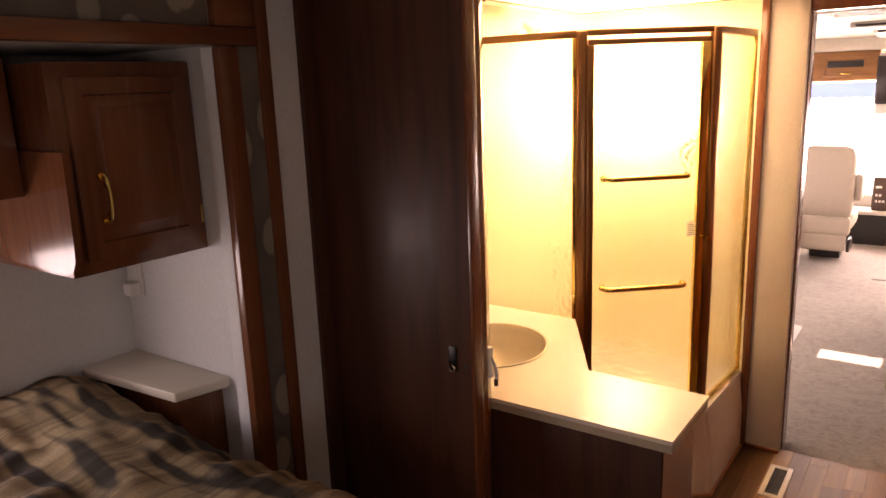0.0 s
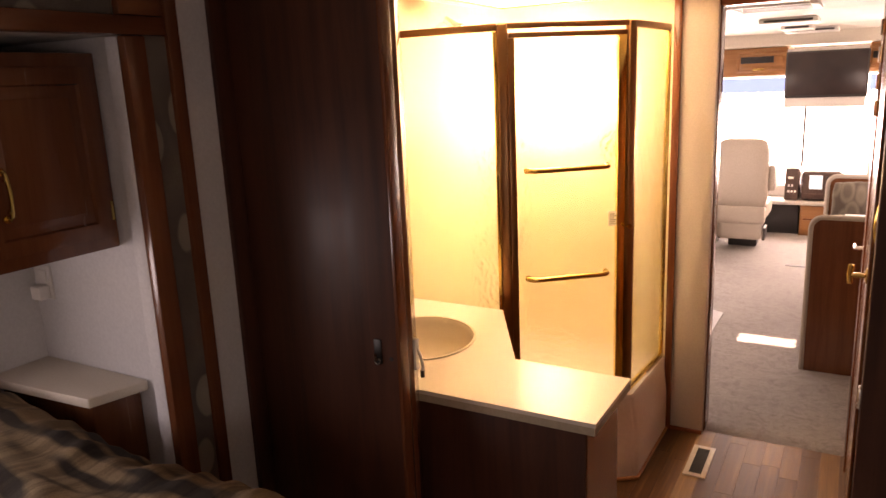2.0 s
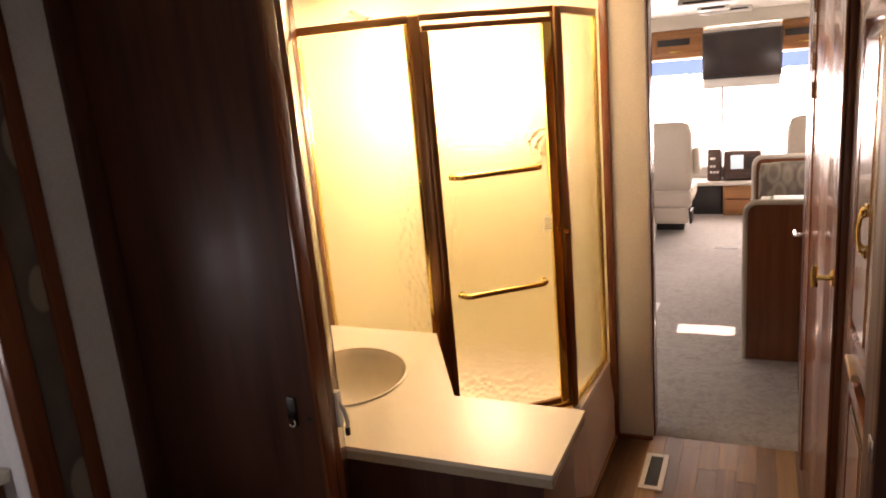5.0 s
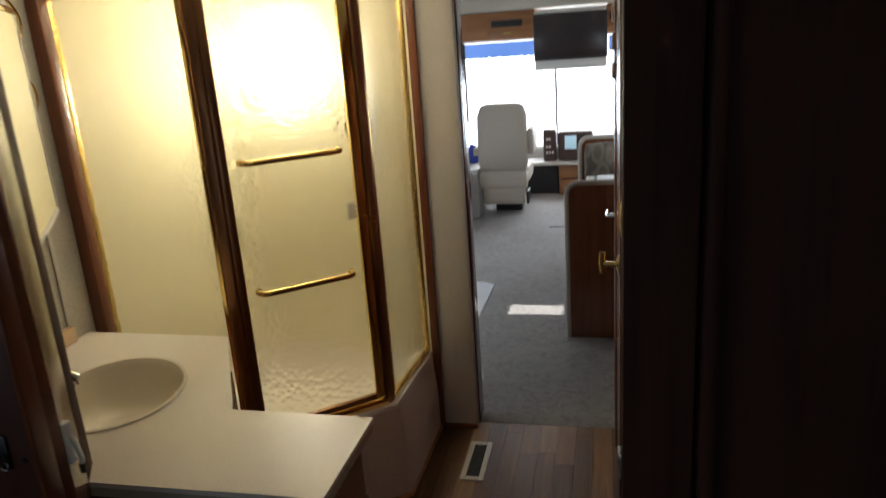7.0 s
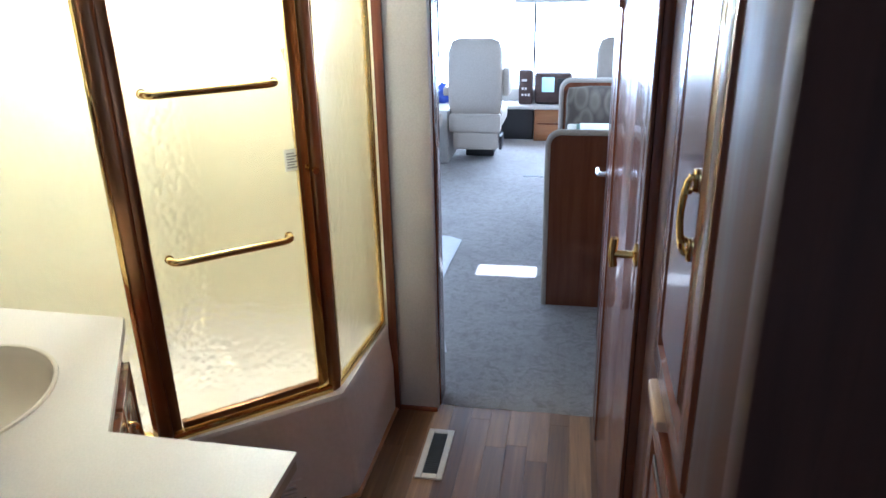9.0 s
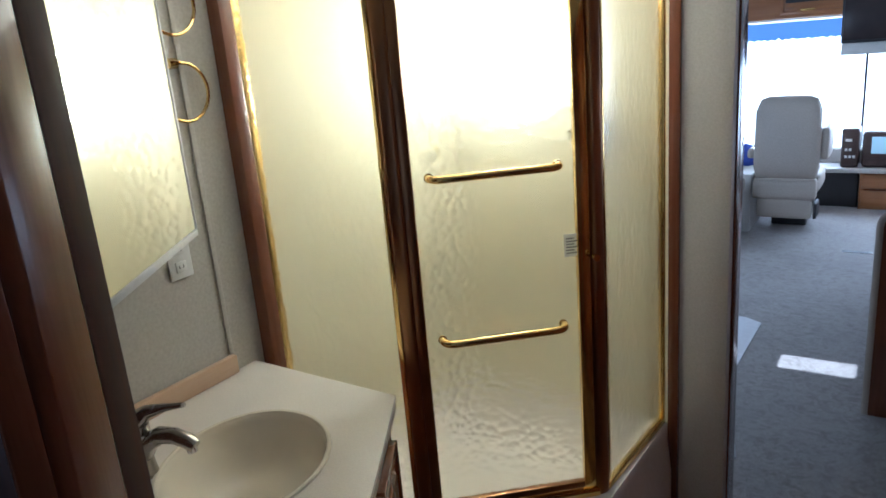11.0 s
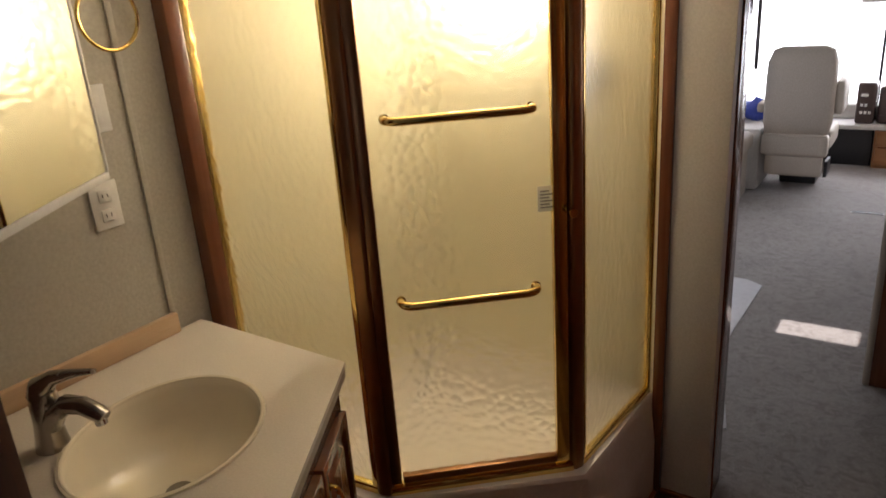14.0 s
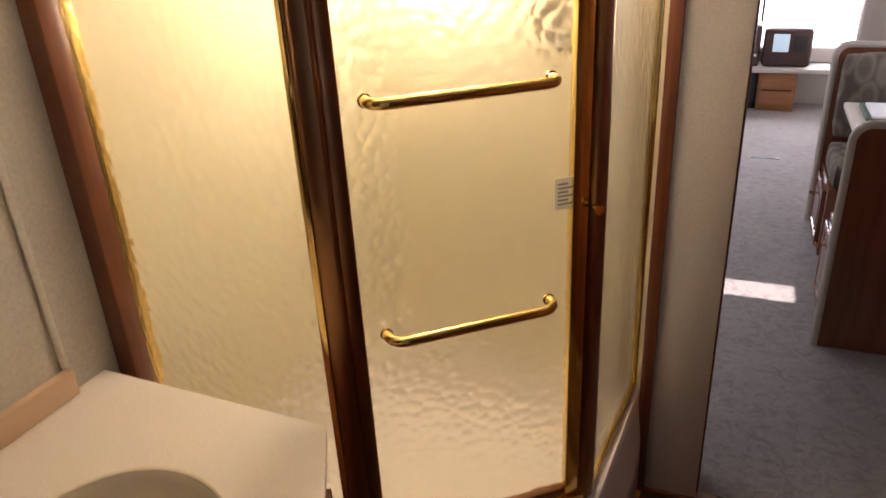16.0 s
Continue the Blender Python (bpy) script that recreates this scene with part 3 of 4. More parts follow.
valve = thing("shower_valve", (-0.436, 3.985, 1.38), "round chrome shower valve with a lever", "valve")
part("rosette", rod([(-0.436, 3.985, 1.38), (-0.436, 3.972, 1.38)], 0.055, 20), CHROME, valve)
part("lever", rod([(-0.436, 3.972, 1.38), (-0.436, 3.94, 1.38), (-0.436, 3.93, 1.34), (-0.436, 3.93, 1.30)], 0.012, 10), CHROME, valve)

# lit ceiling panel over the shower
lamp = thing("ceiling_light", (-0.5, 3.4, CEIL), "large lit ceiling panel with a thin bronze rim", "ceiling light")
shape = [(-0.93, 2.925), (-0.61, 2.915), (-0.165, 3.42), (-0.15, 3.55), (-0.16, 3.84), (-0.97, 3.84)]
mid = Vector((sum(p[0] for p in shape) / 6, sum(p[1] for p in shape) / 6))
small = [tuple(mid + (Vector(p) - mid) * 0.965) for p in shape]
part("diffuser", prism(small, CEIL - 0.012, CEIL - 0.002), DIFFUSER, lamp, "glowing warm diffuser")
bm = bmesh.new()
for a, b in zip(shape, shape[1:] + shape[:1]):
    m, w = along((*a, 0), (*b, 0))
    block(-0.004, w + 0.004, -0.004, 0.012, CEIL - 0.018, CEIL - 0.001, 0.002, 1, m=m, bm=bm)
part("rim", bm, BRONZE, lamp)
for p in shape[:5]:
    part("screw", rod([(*p, CEIL - 0.017), (*p, CEIL - 0.024)], 0.007, 8), BRONZE, lamp)

# ---- vanity ----
CT = 0.845
vanity = thing("vanity_cabinet", (-0.5, 2.6, 0), "cherry wood vanity cabinet with a slanted door", "cabinet")
foot = [(-1.118, 2.262), (-0.012, 2.262), (-0.012, 2.545), (-0.372, 2.545), (-0.62, 2.995), (-1.118, 2.995)]
bm = prism(foot, 0.0, 0.69, 0)
for a, b in zip(foot, foot[1:] + foot[:1]):
    m, w = along((*a, 0), (*b, 0))
    block(0.001, w - 0.001, 0.0, 0.016, 0.6905, CT - 0.036, 0, m=m, bm=bm)
part("body", bm, CHERRY, vanity)
part("front_panel", block(-0.53, -0.014, 2.253, 2.262, 0.0, CT - 0.036, 0.002), VENEER, vanity, "dark flat veneer panel")
vm, vw = along((-0.372, 2.545, 0), (-0.62, 2.995, 0))
for i, (x0, x1, h0, h1) in enumerate(((0.03, vw / 2 - 0.006, 0.1, 0.74), (vw / 2 + 0.006, vw - 0.03, 0.1, 0.74))):
    dmat = vm @ Matrix.Translation((x0, 0.0, h0))
    vdoor = part("door", raised_panel(x1 - x0, h1 - h0, 0.02, 0.035, m=dmat), CHERRY, vanity, "raised-panel cherry door")
    hm = dmat @ Matrix.Translation((0.025 if i else x1 - x0 - 0.025, -0.02, h1 - h0 - 0.1))
    hb = bow_handle(0.085, 0.026, 0.004)
    hb.transform(hm)
    part("handle", hb, BRASS, vdoor, "polished brass bow handle")

top = thing("countertop", (-0.5, 2.6, CT), "almond laminate vanity top with a dark edge line", "counter")
rim_out = [(-1.119, 2.236), (0.018, 2.238), (0.022, 2.560), (-0.352, 2.566), (-0.602, 3.010), (-1.119, 3.022)]
SC, SA, SB = Vector((-0.733, 2.625)), 0.182, 0.215       # the basin: centre and half axes, turned a little
TURN_S = radians(27)
ring = []
for i in range(40):
    a = 2 * math.pi * i / 40
    p = Vector((SA * math.cos(a), SB * math.sin(a)))
    ring.append((SC.x + p.x * math.cos(TURN_S) - p.y * math.sin(TURN_S), SC.y + p.x * math.sin(TURN_S) + p.y * math.cos(TURN_S)))
bm = bmesh.new()


def loop_edges(bm, pts, z):
    vs = [bm.verts.new((x, y, z)) for x, y in pts]
    return [bm.edges.new((vs[i], vs[(i + 1) % len(vs)])) for i in range(len(vs))]


loops = loop_edges(bm, rim_out, CT) + loop_edges(bm, ring, CT)
bmesh.ops.triangle_fill(bm, use_beauty=True, use_dissolve=False, edges=loops)
for f_ in list(bm.faces):
    c = f_.calc_center_median()
    q = Vector((c.x - SC.x, c.y - SC.y))
    u = Vector((q.x * math.cos(-TURN_S) - q.y * math.sin(-TURN_S), q.x * math.sin(-TURN_S) + q.y * math.cos(-TURN_S)))
    if (u.x / SA) ** 2 + (u.y / SB) ** 2 < 0.98:
        bm.faces.remove(f_)
geo = bmesh.ops.extrude_face_region(bm, geom=bm.faces[:])
for v in geo["geom"]:
    if isinstance(v, bmesh.types.BMVert):
        v.co.z -= 0.012
part("worktop", bm, COUNTER, top, smooth=30)
edge = prism([(-1.118, 2.2385), (0.0155, 2.2405), (0.0195, 2.5575), (-0.3535, 2.5635), (-0.6035, 3.0075), (-1.118, 3.0195)], CT - 0.036, CT - 0.0125, 0)
bm2 = edge
bm2.normal_update()
for f_ in [f for f in bm2.faces if abs(f.normal.z) > 0.9]:
    bm2.faces.remove(f_)
part("edge_band", bm2, LAMINATE_EDGE, top, "darker laminate edge band")
bm = bmesh.new()
prev = None
for s_, z in ((1.035, CT + 0.001), (1.03, CT + 0.005), (1.0, CT + 0.006), (0.975, CT + 0.002), (0.95, CT - 0.015), (0.86, CT - 0.07), (0.68, CT - 0.115), (0.4, CT - 0.135), (0.12, CT - 0.14)):
    vs = [bm.verts.new((SC.x + (x - SC.x) * s_, SC.y + (y - SC.y) * s_, z)) for x, y in ring]
    if prev:
        for i in range(40):
            bm.faces.new((prev[i], prev[(i + 1) % 40], vs[(i + 1) % 40], vs[i]))
    prev = vs
bm.faces.new(prev)
basin = thing("wash_basin", (SC.x, SC.y, CT), "oval almond wash basin set into the vanity top", "sink")
part("bowl", bm, SINK, basin, smooth=60)
part("rim", rod([(x, y, CT + 0.001) for x, y in ring + ring[:1]], 0.0055, 8), SINK, basin, "thin rolled rim")
part("drain", rod([(SC.x, SC.y, CT - 0.139), (SC.x, SC.y, CT - 0.134)], 0.028, 16), STEEL, basin)
splash = tagged(part("backsplash", block(-1.118, -1.098, 2.24, 2.945, CT + 0.001, CT + 0.055, 0.004), TANWOOD), "low tan wooden backsplash along the mirror wall", "backsplash")

tap = thing("faucet", (-0.90, 2.49, CT), "brushed nickel single-lever faucet", "faucet")
part("body", rod([(-0.90, 2.49, CT), (-0.90, 2.49, CT + 0.012), (-0.90, 2.491, CT + 0.05), (-0.895, 2.493, CT + 0.10), (-0.89, 2.494, CT + 0.125)], 0.03, 18, radii=[0.033, 0.030, 0.025, 0.027, 0.022]), STEEL, tap)
part("spout", rod([(-0.893, 2.492, CT + 0.050), (-0.868, 2.498, CT + 0.083), (-0.835, 2.505, CT + 0.104), (-0.795, 2.513, CT + 0.108), (-0.760, 2.520, CT + 0.098), (-0.748, 2.523, CT + 0.090)], 0.015, 14, radii=[0.022, 0.021, 0.019, 0.0175, 0.017, 0.0145]), STEEL, tap)
part("aerator", rod([(-0.760, 2.520, CT + 0.094), (-0.757, 2.5205, CT + 0.076)], 0.011, 12), CHROME, tap)
part("lever", rod([(-0.896, 2.492, CT + 0.112), (-0.893, 2.494, CT + 0.132), (-0.872, 2.510, CT + 0.148), (-0.842, 2.533, CT + 0.153), (-0.808, 2.558, CT + 0.154)], 0.012, 12, radii=[0.0265, 0.0235, 0.015, 0.009, 0.005]), STEEL, tap)
part("dot", rod([(-0.868, 2.486, CT + 0.100), (-0.865, 2.483, CT + 0.100)], 0.005, 10), CHROME, tap)

# slanted mirror beside the jamb, towel rings, switch and outlet
mirror = thing("mirror_door", (-0.72, 2.5, 1.34), "swung-out mirrored cabinet door with a bevelled pale edge", "mirror")
mm, mw = along((-0.582, 2.307, 0), (-0.842, 2.690, 0))
part("backing", block(0, mw, 0.002, 0.016, 1.34, 1.838, 0.002, m=mm), WHITEPLASTIC, mirror)
part("glass", block(0.004, mw - 0.008, -0.002, 0.0015, 1.35, 1.832, 0.0008, 1, m=mm), MIRROR, mirror, "silvered mirror")
part("edge_strip", block(0, mw, -0.004, 0.002, 1.335, 1.349, 0.001, m=mm), WHITEPLASTIC, mirror, "pale bevelled edge")
part("edge_strip", block(mw - 0.007, mw + 0.002, -0.004, 0.002, 1.349, 1.832, 0.001, m=mm), WHITEPLASTIC, mirror, "pale bevelled edge")
part("top_strip", block(0, mw, -0.005, 0.002, 1.832, 1.846, 0.001, m=mm), BRASS, mirror, "brass top strip")
cab = thing("medicine_cabinet", (-0.95, 2.45, 1.34), "cherry medicine cabinet in the corner behind the mirror", "cabinet")
part("body", prism([(-1.118, 2.302), (-0.60, 2.302), (-0.868, 2.70), (-1.118, 2.72)], 1.36, 1.90, 0.002), CREAMWALL, cab)


def towel_ring(z):
    ob = thing("towel_ring", (-1.12, 2.925, z), "brass towel ring on a small wall mount", "towel ring", "towel rings")
    bm = rod([(-1.12, 2.925, z), (-1.10, 2.885, z)], 0.014, 10)
    part("mount", bm, BRASS, ob)
    r = 0.072
    pts = [Vector((-1.098, 2.925 + r * math.sin(a), z - r + r * math.cos(a))) for a in (2 * math.pi * i / 28 for i in range(27))]
    part("ring", rod(pts, 0.0045, 8), BRASS, ob)


towel_ring(1.695)
towel_ring(1.905)
sw = thing("light_switch", (-1.12, 2.865, 1.43), "white wall switch plate", "switch")
part("plate", block(-1.12, -1.112, 2.822, 2.888, 1.378, 1.484, 0.003), WHITEPLASTIC, sw)
part("rocker", block(-1.113, -1.107, 2.842, 2.868, 1.40, 1.46, 0.002), WHITEPLASTIC, sw)
ol = thing("wall_outlet", (-1.12, 2.85, 1.22), "white double outlet with a cover plate", "outlet")
part("plate", block(-1.12, -1.114, 2.795, 2.867, 1.16, 1.27, 0.003), WHITEPLASTIC, ol)
for z in (1.192, 1.238):
    so = part("socket", block(-1.115, -1.111, 2.815, 2.847, z - 0.014, z + 0.014, 0.003), WHITEPLASTIC, ol)
    for dy in (-0.006, 0.006):
        part("slot", block(-1.1115, -1.1105, 2.831 + dy - 0.001, 2.831 + dy + 0.001, z - 0.004, z + 0.005, 0), BLACKPLASTIC, so)
setting("trim_wall_batten", block(-1.12, -1.113, 2.932, 2.948, CT + 0.056, CEIL, 0.003), DIM_BATHPAPER, "thin beige batten over a wallboard joint", "trim")

# ---- doors between bedroom and bath ----
# dark strip added where shade falls at the door's left end
setting("trim_door_guide", block(-0.979, -0.962, 2.014, 2.073, 0, CEIL - 0.004, 0.003), VENEER, "dark veneer strip on the bedroom wall, in place of shade beside the door", "trim")
pd = thing("bedroom_door", (-0.75, 2.09, 0), "dark cherry veneer sliding door, half open", "door")
part("leaf", block(-1.12, -0.474, 2.075, 2.115, 0.01, CEIL - 0.004, 0.003), VENEER, pd)
part("edge_strip", block(-0.474, -0.462, 2.073, 2.117, 0.01, CEIL - 0.004, 0.003), CHERRY, pd, "cherry edging")
bm = block(-0.545, -0.521, 2.070, 2.075, 0.985, 1.055, 0.002)
pl = part("pull", bm, DARKMETAL, pd, "dull metal flush pull")
part("latch", rod([(-0.533, 2.071, 1.0), (-0.533, 2.062, 1.0), (-0.533, 2.058, 1.018)], 0.004, 8), STEEL, pl)
part("ring", rod([Vector((-0.533, 2.067, 0.994)) + 0.009 * Vector((math.cos(a), 0, math.sin(a))) for a in (2 * math.pi * i / 14 for i in range(15))], 0.0025, 6), STEEL, pl)
part("keyhole_plate", rod([(-0.492, 2.0745, 1.004), (-0.492, 2.0725, 1.004)], 0.006, 10), DARKMETAL, pd)
bm = prism([(-1.10, 2.12), (-0.474, 2.12), (-0.470, 2.15), (-0.512, 2.234), (-1.10, 2.234)], 0, CEIL, 0.003)
setting("trim_jamb_left", bm, CHERRY, "cherry jamb of the bathroom opening", "trim")
# the return's shade is given by a darker wood than the jamb's
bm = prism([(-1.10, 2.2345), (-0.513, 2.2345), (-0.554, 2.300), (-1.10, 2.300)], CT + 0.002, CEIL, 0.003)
setting("trim_jamb_return", bm, SHADED_VENEER, "cherry return of the jamb above the vanity top, shade in its colour", "trim")
hk = thing("door_latch", (-0.50, 2.13, 0.98), "small pale latch on the jamb edge", "latch")
part("plate", block(-0.486, -0.464, 2.152, 2.174, 0.945, 1.035, 0.004), WHITEPLASTIC, hk)
part("hook", rod([(-0.468, 2.163, 1.01), (-0.455, 2.163, 0.985), (-0.449, 2.163, 0.955), (-0.452, 2.163, 0.94)], 0.005, 8), WHITEPLASTIC, hk)
part("pin", rod([(-0.452, 2.163, 0.945), (-0.452, 2.163, 0.925)], 0.006, 8), DARKMETAL, hk)

wd = thing("wardrobe_panel", (0.9, 2.1, 0), "dark cherry wardrobe side beside the bathroom opening, shade in its colour", "wardrobe")
part("leaf", block(0.680, WR, 1.96, 2.11, 0.0, CEIL - 0.004, 0.004), SHADED_VENEER, wd)
part("jamb_strip", block(0.588, 0.677, 1.95, 1.985, 0.0, CEIL - 0.004, 0.006), SHADED_VENEER, wd)
part("bead", rod([(0.694, 1.957, 0.0), (0.694, 1.957, CEIL - 0.004)], 0.011, 10), SHADED_VENEER, wd, "rounded dark bead")
part("edge_strip", block(0.597, 0.678, 1.987, 2.135, 0.0, CEIL - 0.004, 0.004), SHADED_VENEER, wd)
bm = rod([(0.725, 1.961, 1.03), (0.725, 1.945, 1.03), (0.725, 1.93, 1.03), (0.725, 1.922, 1.03)], 0.01, 14, radii=[0.014, 0.008, 0.016, 0.010])
part("knob", bm, STEEL, wd, "dull metal knob")
part("strike", block(0.583, 0.589, 1.955, 1.978, 1.125, 1.163, 0.002), CHROME, wd, "bright metal strike")

# ---- closets along the hall ----
HX = 0.632


def on_hall(y1, z):
    """A frame on the hall's closet wall: x runs towards the bedroom, y into the closet."""
    return Matrix.Translation((HX, y1, z)) @ Matrix.Rotation(radians(-90), 4, "Z")


closet = thing("hall_closet", (0.9, 3.0, 0), "glossy cherry hall closet with tall doors", "closet")
part("carcass", block(HX + 0.004, WR, 2.15, 3.97, 0, CEIL - 0.003, 0.002), CHERRY, closet)
# the far door is flat with a grooved stile, the near column has a raised panel door between two dark ones
d = part("door", block(HX - 0.022, HX + 0.002, 2.775, 3.17, 0.06, 1.99, 0.004), CHERRY, closet, "flat glossy cherry door")
part("stile", block(HX - 0.030, HX - 0.022, 2.775, 2.85, 0.06, 1.99, 0.003), CHERRY, d)
base = Vector((HX - 0.030, 2.81, 1.15))
bm = rod([base + Vector((0.008, 0, 0)), base + Vector((-0.004, 0, 0)), base + Vector((-0.008, 0, 0))], 0.02, 14, radii=[0.022, 0.022, 0.012])
rod([base, base + Vector((-0.040, 0.004, 0))], 0.007, 10, bm)
rod([base + Vector((-0.040, 0.004, -0.024)), base + Vector((-0.043, 0.004, 0)), base + Vector((-0.040, 0.004, 0.03))], 0.008, 10, bm)
part("turn_handle", bm, BRASS, d, "polished brass T-shaped handle")
part("panel", block(HX - 0.020, HX + 0.002, 3.18, 3.84, 0.0, CEIL - 0.004, 0.003), CHERRY, closet, "flat glossy cherry panel")
d = part("door", raised_panel(0.305, 0.70, 0.022, 0.05, m=on_hall(2.535, 1.10)), CHERRY, closet, "glossy raised-panel cherry door")
hb = bow_handle(0.084, 0.014, 0.0038)
for s_ in (-1, 1):
    block(-0.008, 0.008, -0.005, 0.0, s_ * 0.039 - 0.012, s_ * 0.039 + 0.012, 0.003, bm=hb)
hb.transform(on_hall(2.325, 1.388) @ Matrix.Translation((0, -0.022, 0)))
part("handle", hb, BRASS, d, "ornate brass bow handle")
for z0, z1 in ((0.09, 1.03), (1.84, 2.03)):
    d = part("door", raised_panel(0.305, z1 - z0, 0.018, 0.05, m=on_hall(2.535, z0)), CHERRY, closet, "cherry door around a dark inset")
    part("inset", block(HX - 0.0165, HX - 0.0145, 2.29, 2.475, z0 + 0.06, z1 - 0.06, 0.0005), DARKINSET, d, "dark grey-green inset")
for z in (1.045, 1.81):
    part("lip", block(HX - 0.026, HX, 2.42, 2.535, z, z + 0.018, 0.005), TANWOOD, closet, "light wooden lip")
part("stile", block(HX - 0.006, HX + 0.004, 2.55, 2.765, 0, CEIL - 0.004, 0.003), VENEER, closet, "darker recessed stile")
part("stile", block(HX - 0.018, HX + 0.004, 2.152, 2.222, 0, CEIL - 0.004, 0.003), CHERRY, closet)
part("stile", block(HX - 0.026, HX + 0.004, 3.85, 3.96, 0, CEIL - 0.004, 0.003), CHERRY, closet)
for z in (1.52, 1.62, 1.72, 1.82):
    part("hinge", rod([(HX - 0.030, 3.845, z), (HX - 0.030, 3.845, z + 0.06)], 0.007, 8), CHROME, closet)

leafd = thing("passage_door", (0.63, 4.4, 0), "cherry passage door folded back against the wall", "door")
part("leaf", block(0.628, 0.660, 4.105, 4.66, 0.012, 1.97, 0.003), VENEER, leafd)
bm = rod([(0.628, 4.20, 0.92), (0.60, 4.20, 0.92), (0.585, 4.20, 0.92), (0.578, 4.215, 0.918), (0.578, 4.29, 0.912)], 0.009, 10)
part("lever", bm, CHROME, leafd, "bright metal lever handle")

# ---- floor register ----
reg = thing("floor_register", (0.04, 3.69, 0), "pale metal floor register with a dark grille", "floor vent")
bm = bmesh.new()
for x0, x1, y0, y1 in ((-0.008, 0.014, 3.545, 3.83), (0.066, 0.088, 3.545, 3.83), (0.014, 0.066, 3.545, 3.572), (0.014, 0.066, 3.803, 3.83)):
    block(x0, x1, y0, y1, -0.002, 0.006, 0.002, 1, bm=bm)
part("frame", bm, REGISTER, reg)
part("well", block(0.01, 0.07, 3.56, 3.81, -0.003, 0.0006, 0), BLACKPLASTIC, reg)
for i in range(20):
    y = 3.576 + i * 0.0118
    part("slat", block(0.013, 0.067, y, y + 0.0045, 0.0005, 0.0042, 0.001, 1), DARKMETAL, reg)

# ---- bedroom slide-out ----
def fabric_trim(name, label, boards, cloth):
    ob = thing(name, boards[0][:3], label, "trim", "", "structure")
    for b in boards:
        part("board", block(*b[3:], 0.004), CHERRY if b[8] - b[7] > 0.5 else CHERRY_Y, ob)
    part("fabric_insert", cloth, LEAF, ob, "leaf-patterned fabric insert")
    return ob


def padded(x, y0, y1, z0, z1, depth=0.008):
    bm = bmesh.new()
    n, m = max(2, int((y1 - y0) / 0.03)), max(2, int((z1 - z0) / 0.03))
    vs = [[bm.verts.new((x + depth * (0.4 + 0.6 * noise.noise((y * 9, z * 9, 1))) * (0 if i in (0, n) or j in (0, m) else 1), y, z))
           for j, z in enumerate(z0 + (z1 - z0) * k_ / m for k_ in range(m + 1))] for i, y in enumerate(y0 + (y1 - y0) * k_ / n for k_ in range(n + 1))]
    for i in range(n):
        for j in range(m):
            bm.faces.new((vs[i][j], vs[i + 1][j], vs[i + 1][j + 1], vs[i][j + 1]))
    return bm


ob = thing("trim_slide_post", (-0.98, 1.78, 0), "cherry slide-out surround with a leaf-patterned fabric strip", "trim", "", "structure")
part("board", block(-0.984, -0.955, 1.735, 1.795, 0, 1.859, 0.005), CHERRY, ob)
part("board", block(-0.988, -0.962, 1.868, 1.907, 0, CEIL, 0.005), CHERRY, ob)
part("fabric_insert", padded(-0.974, 1.790, 1.872, 0.0, 1.86), LEAF, ob, "leaf-patterned fabric insert")
part("backing", block(-1.03, -0.985, 1.737, 1.811, 0, 1.858, 0.003), GREYWALL, ob, "pale wallboard reveal")
ob = thing("trim_slide_head", (-0.98, 0.8, 1.9), "cherry slide-out header with a leaf-patterned fabric strip", "trim", "", "structure")
part("board", block(-0.995, -0.955, BACK, 1.859, 1.86, 1.905, 0.005), CHERRY_Y, ob)
part("board", block(-0.985, -0.960, 1.735, 1.859, 1.906, CEIL, 0.004), CHERRY_Y, ob)
part("fabric_insert", padded(-0.985, BACK, 1.736, 1.90, CEIL), LEAF, ob, "leaf-patterned fabric insert")

CF = -1.18


def on_slide(y0, z, x=CF):
    """A frame on a face looking into the room: x runs away from the bedroom's rear."""
    return Matrix.Translation((x, y0, z)) @ Matrix.Rotation(radians(90), 4, "Z")


oc = thing("overhead_cabinet", (-1.4, 1.6, 1.33), "dark cherry wall cabinet beside the bed", "cabinet")
part("body", block(SX, CF, 1.42, 1.809, 1.322, 1.832, 0.004), CHERRY, oc)
d = part("door", raised_panel(0.33, 0.44, 0.018, 0.055, m=on_slide(1.455, 1.357) @ Matrix.Translation((0, 0, 0))), CHERRY, oc, "raised-panel cherry door")
hb = bow_handle(0.11, 0.03, 0.005)
hb.transform(on_slide(1.512, 1.507) @ Matrix.Translation((0, -0.018, 0)))
part("handle", hb, BRASS, d, "brass bow handle")
part("hinge", rod([(CF + 0.012, 1.789, 1.40), (CF + 0.012, 1.789, 1.45)], 0.006, 8), BRASS, d)
oc2 = thing("overhead_cabinet", (-1.45, 0.6, 1.55), "dark cherry cabinet row above the bed head", "cabinet")
part("body", block(SX, -1.30, BACK + 0.1, 1.395, 1.52, 1.85, 0.004), CHERRY, oc2)
for i in range(4):
    d = part("door", raised_panel(0.46, 0.27, 0.018, 0.055, m=on_slide(-0.62 + 0.49 * i, 1.55, -1.30)), CHERRY, oc2, "raised-panel cherry door")
# curved end gable of the cabinet
bm = bmesh.new()
prof = [(SX, 1.35), (-1.19, 1.338), (-1.142, 1.347), (-1.124, 1.378), (-1.116, 1.50), (-1.112, 1.63), (SX, 1.63)]
a_ = [bm.verts.new((x, 1.40, z)) for x, z in prof]
b_ = [bm.verts.new((x, 1.418, z)) for x, z in prof]
bm.faces.new(a_), bm.faces.new(b_[::-1])
for i in range(7):
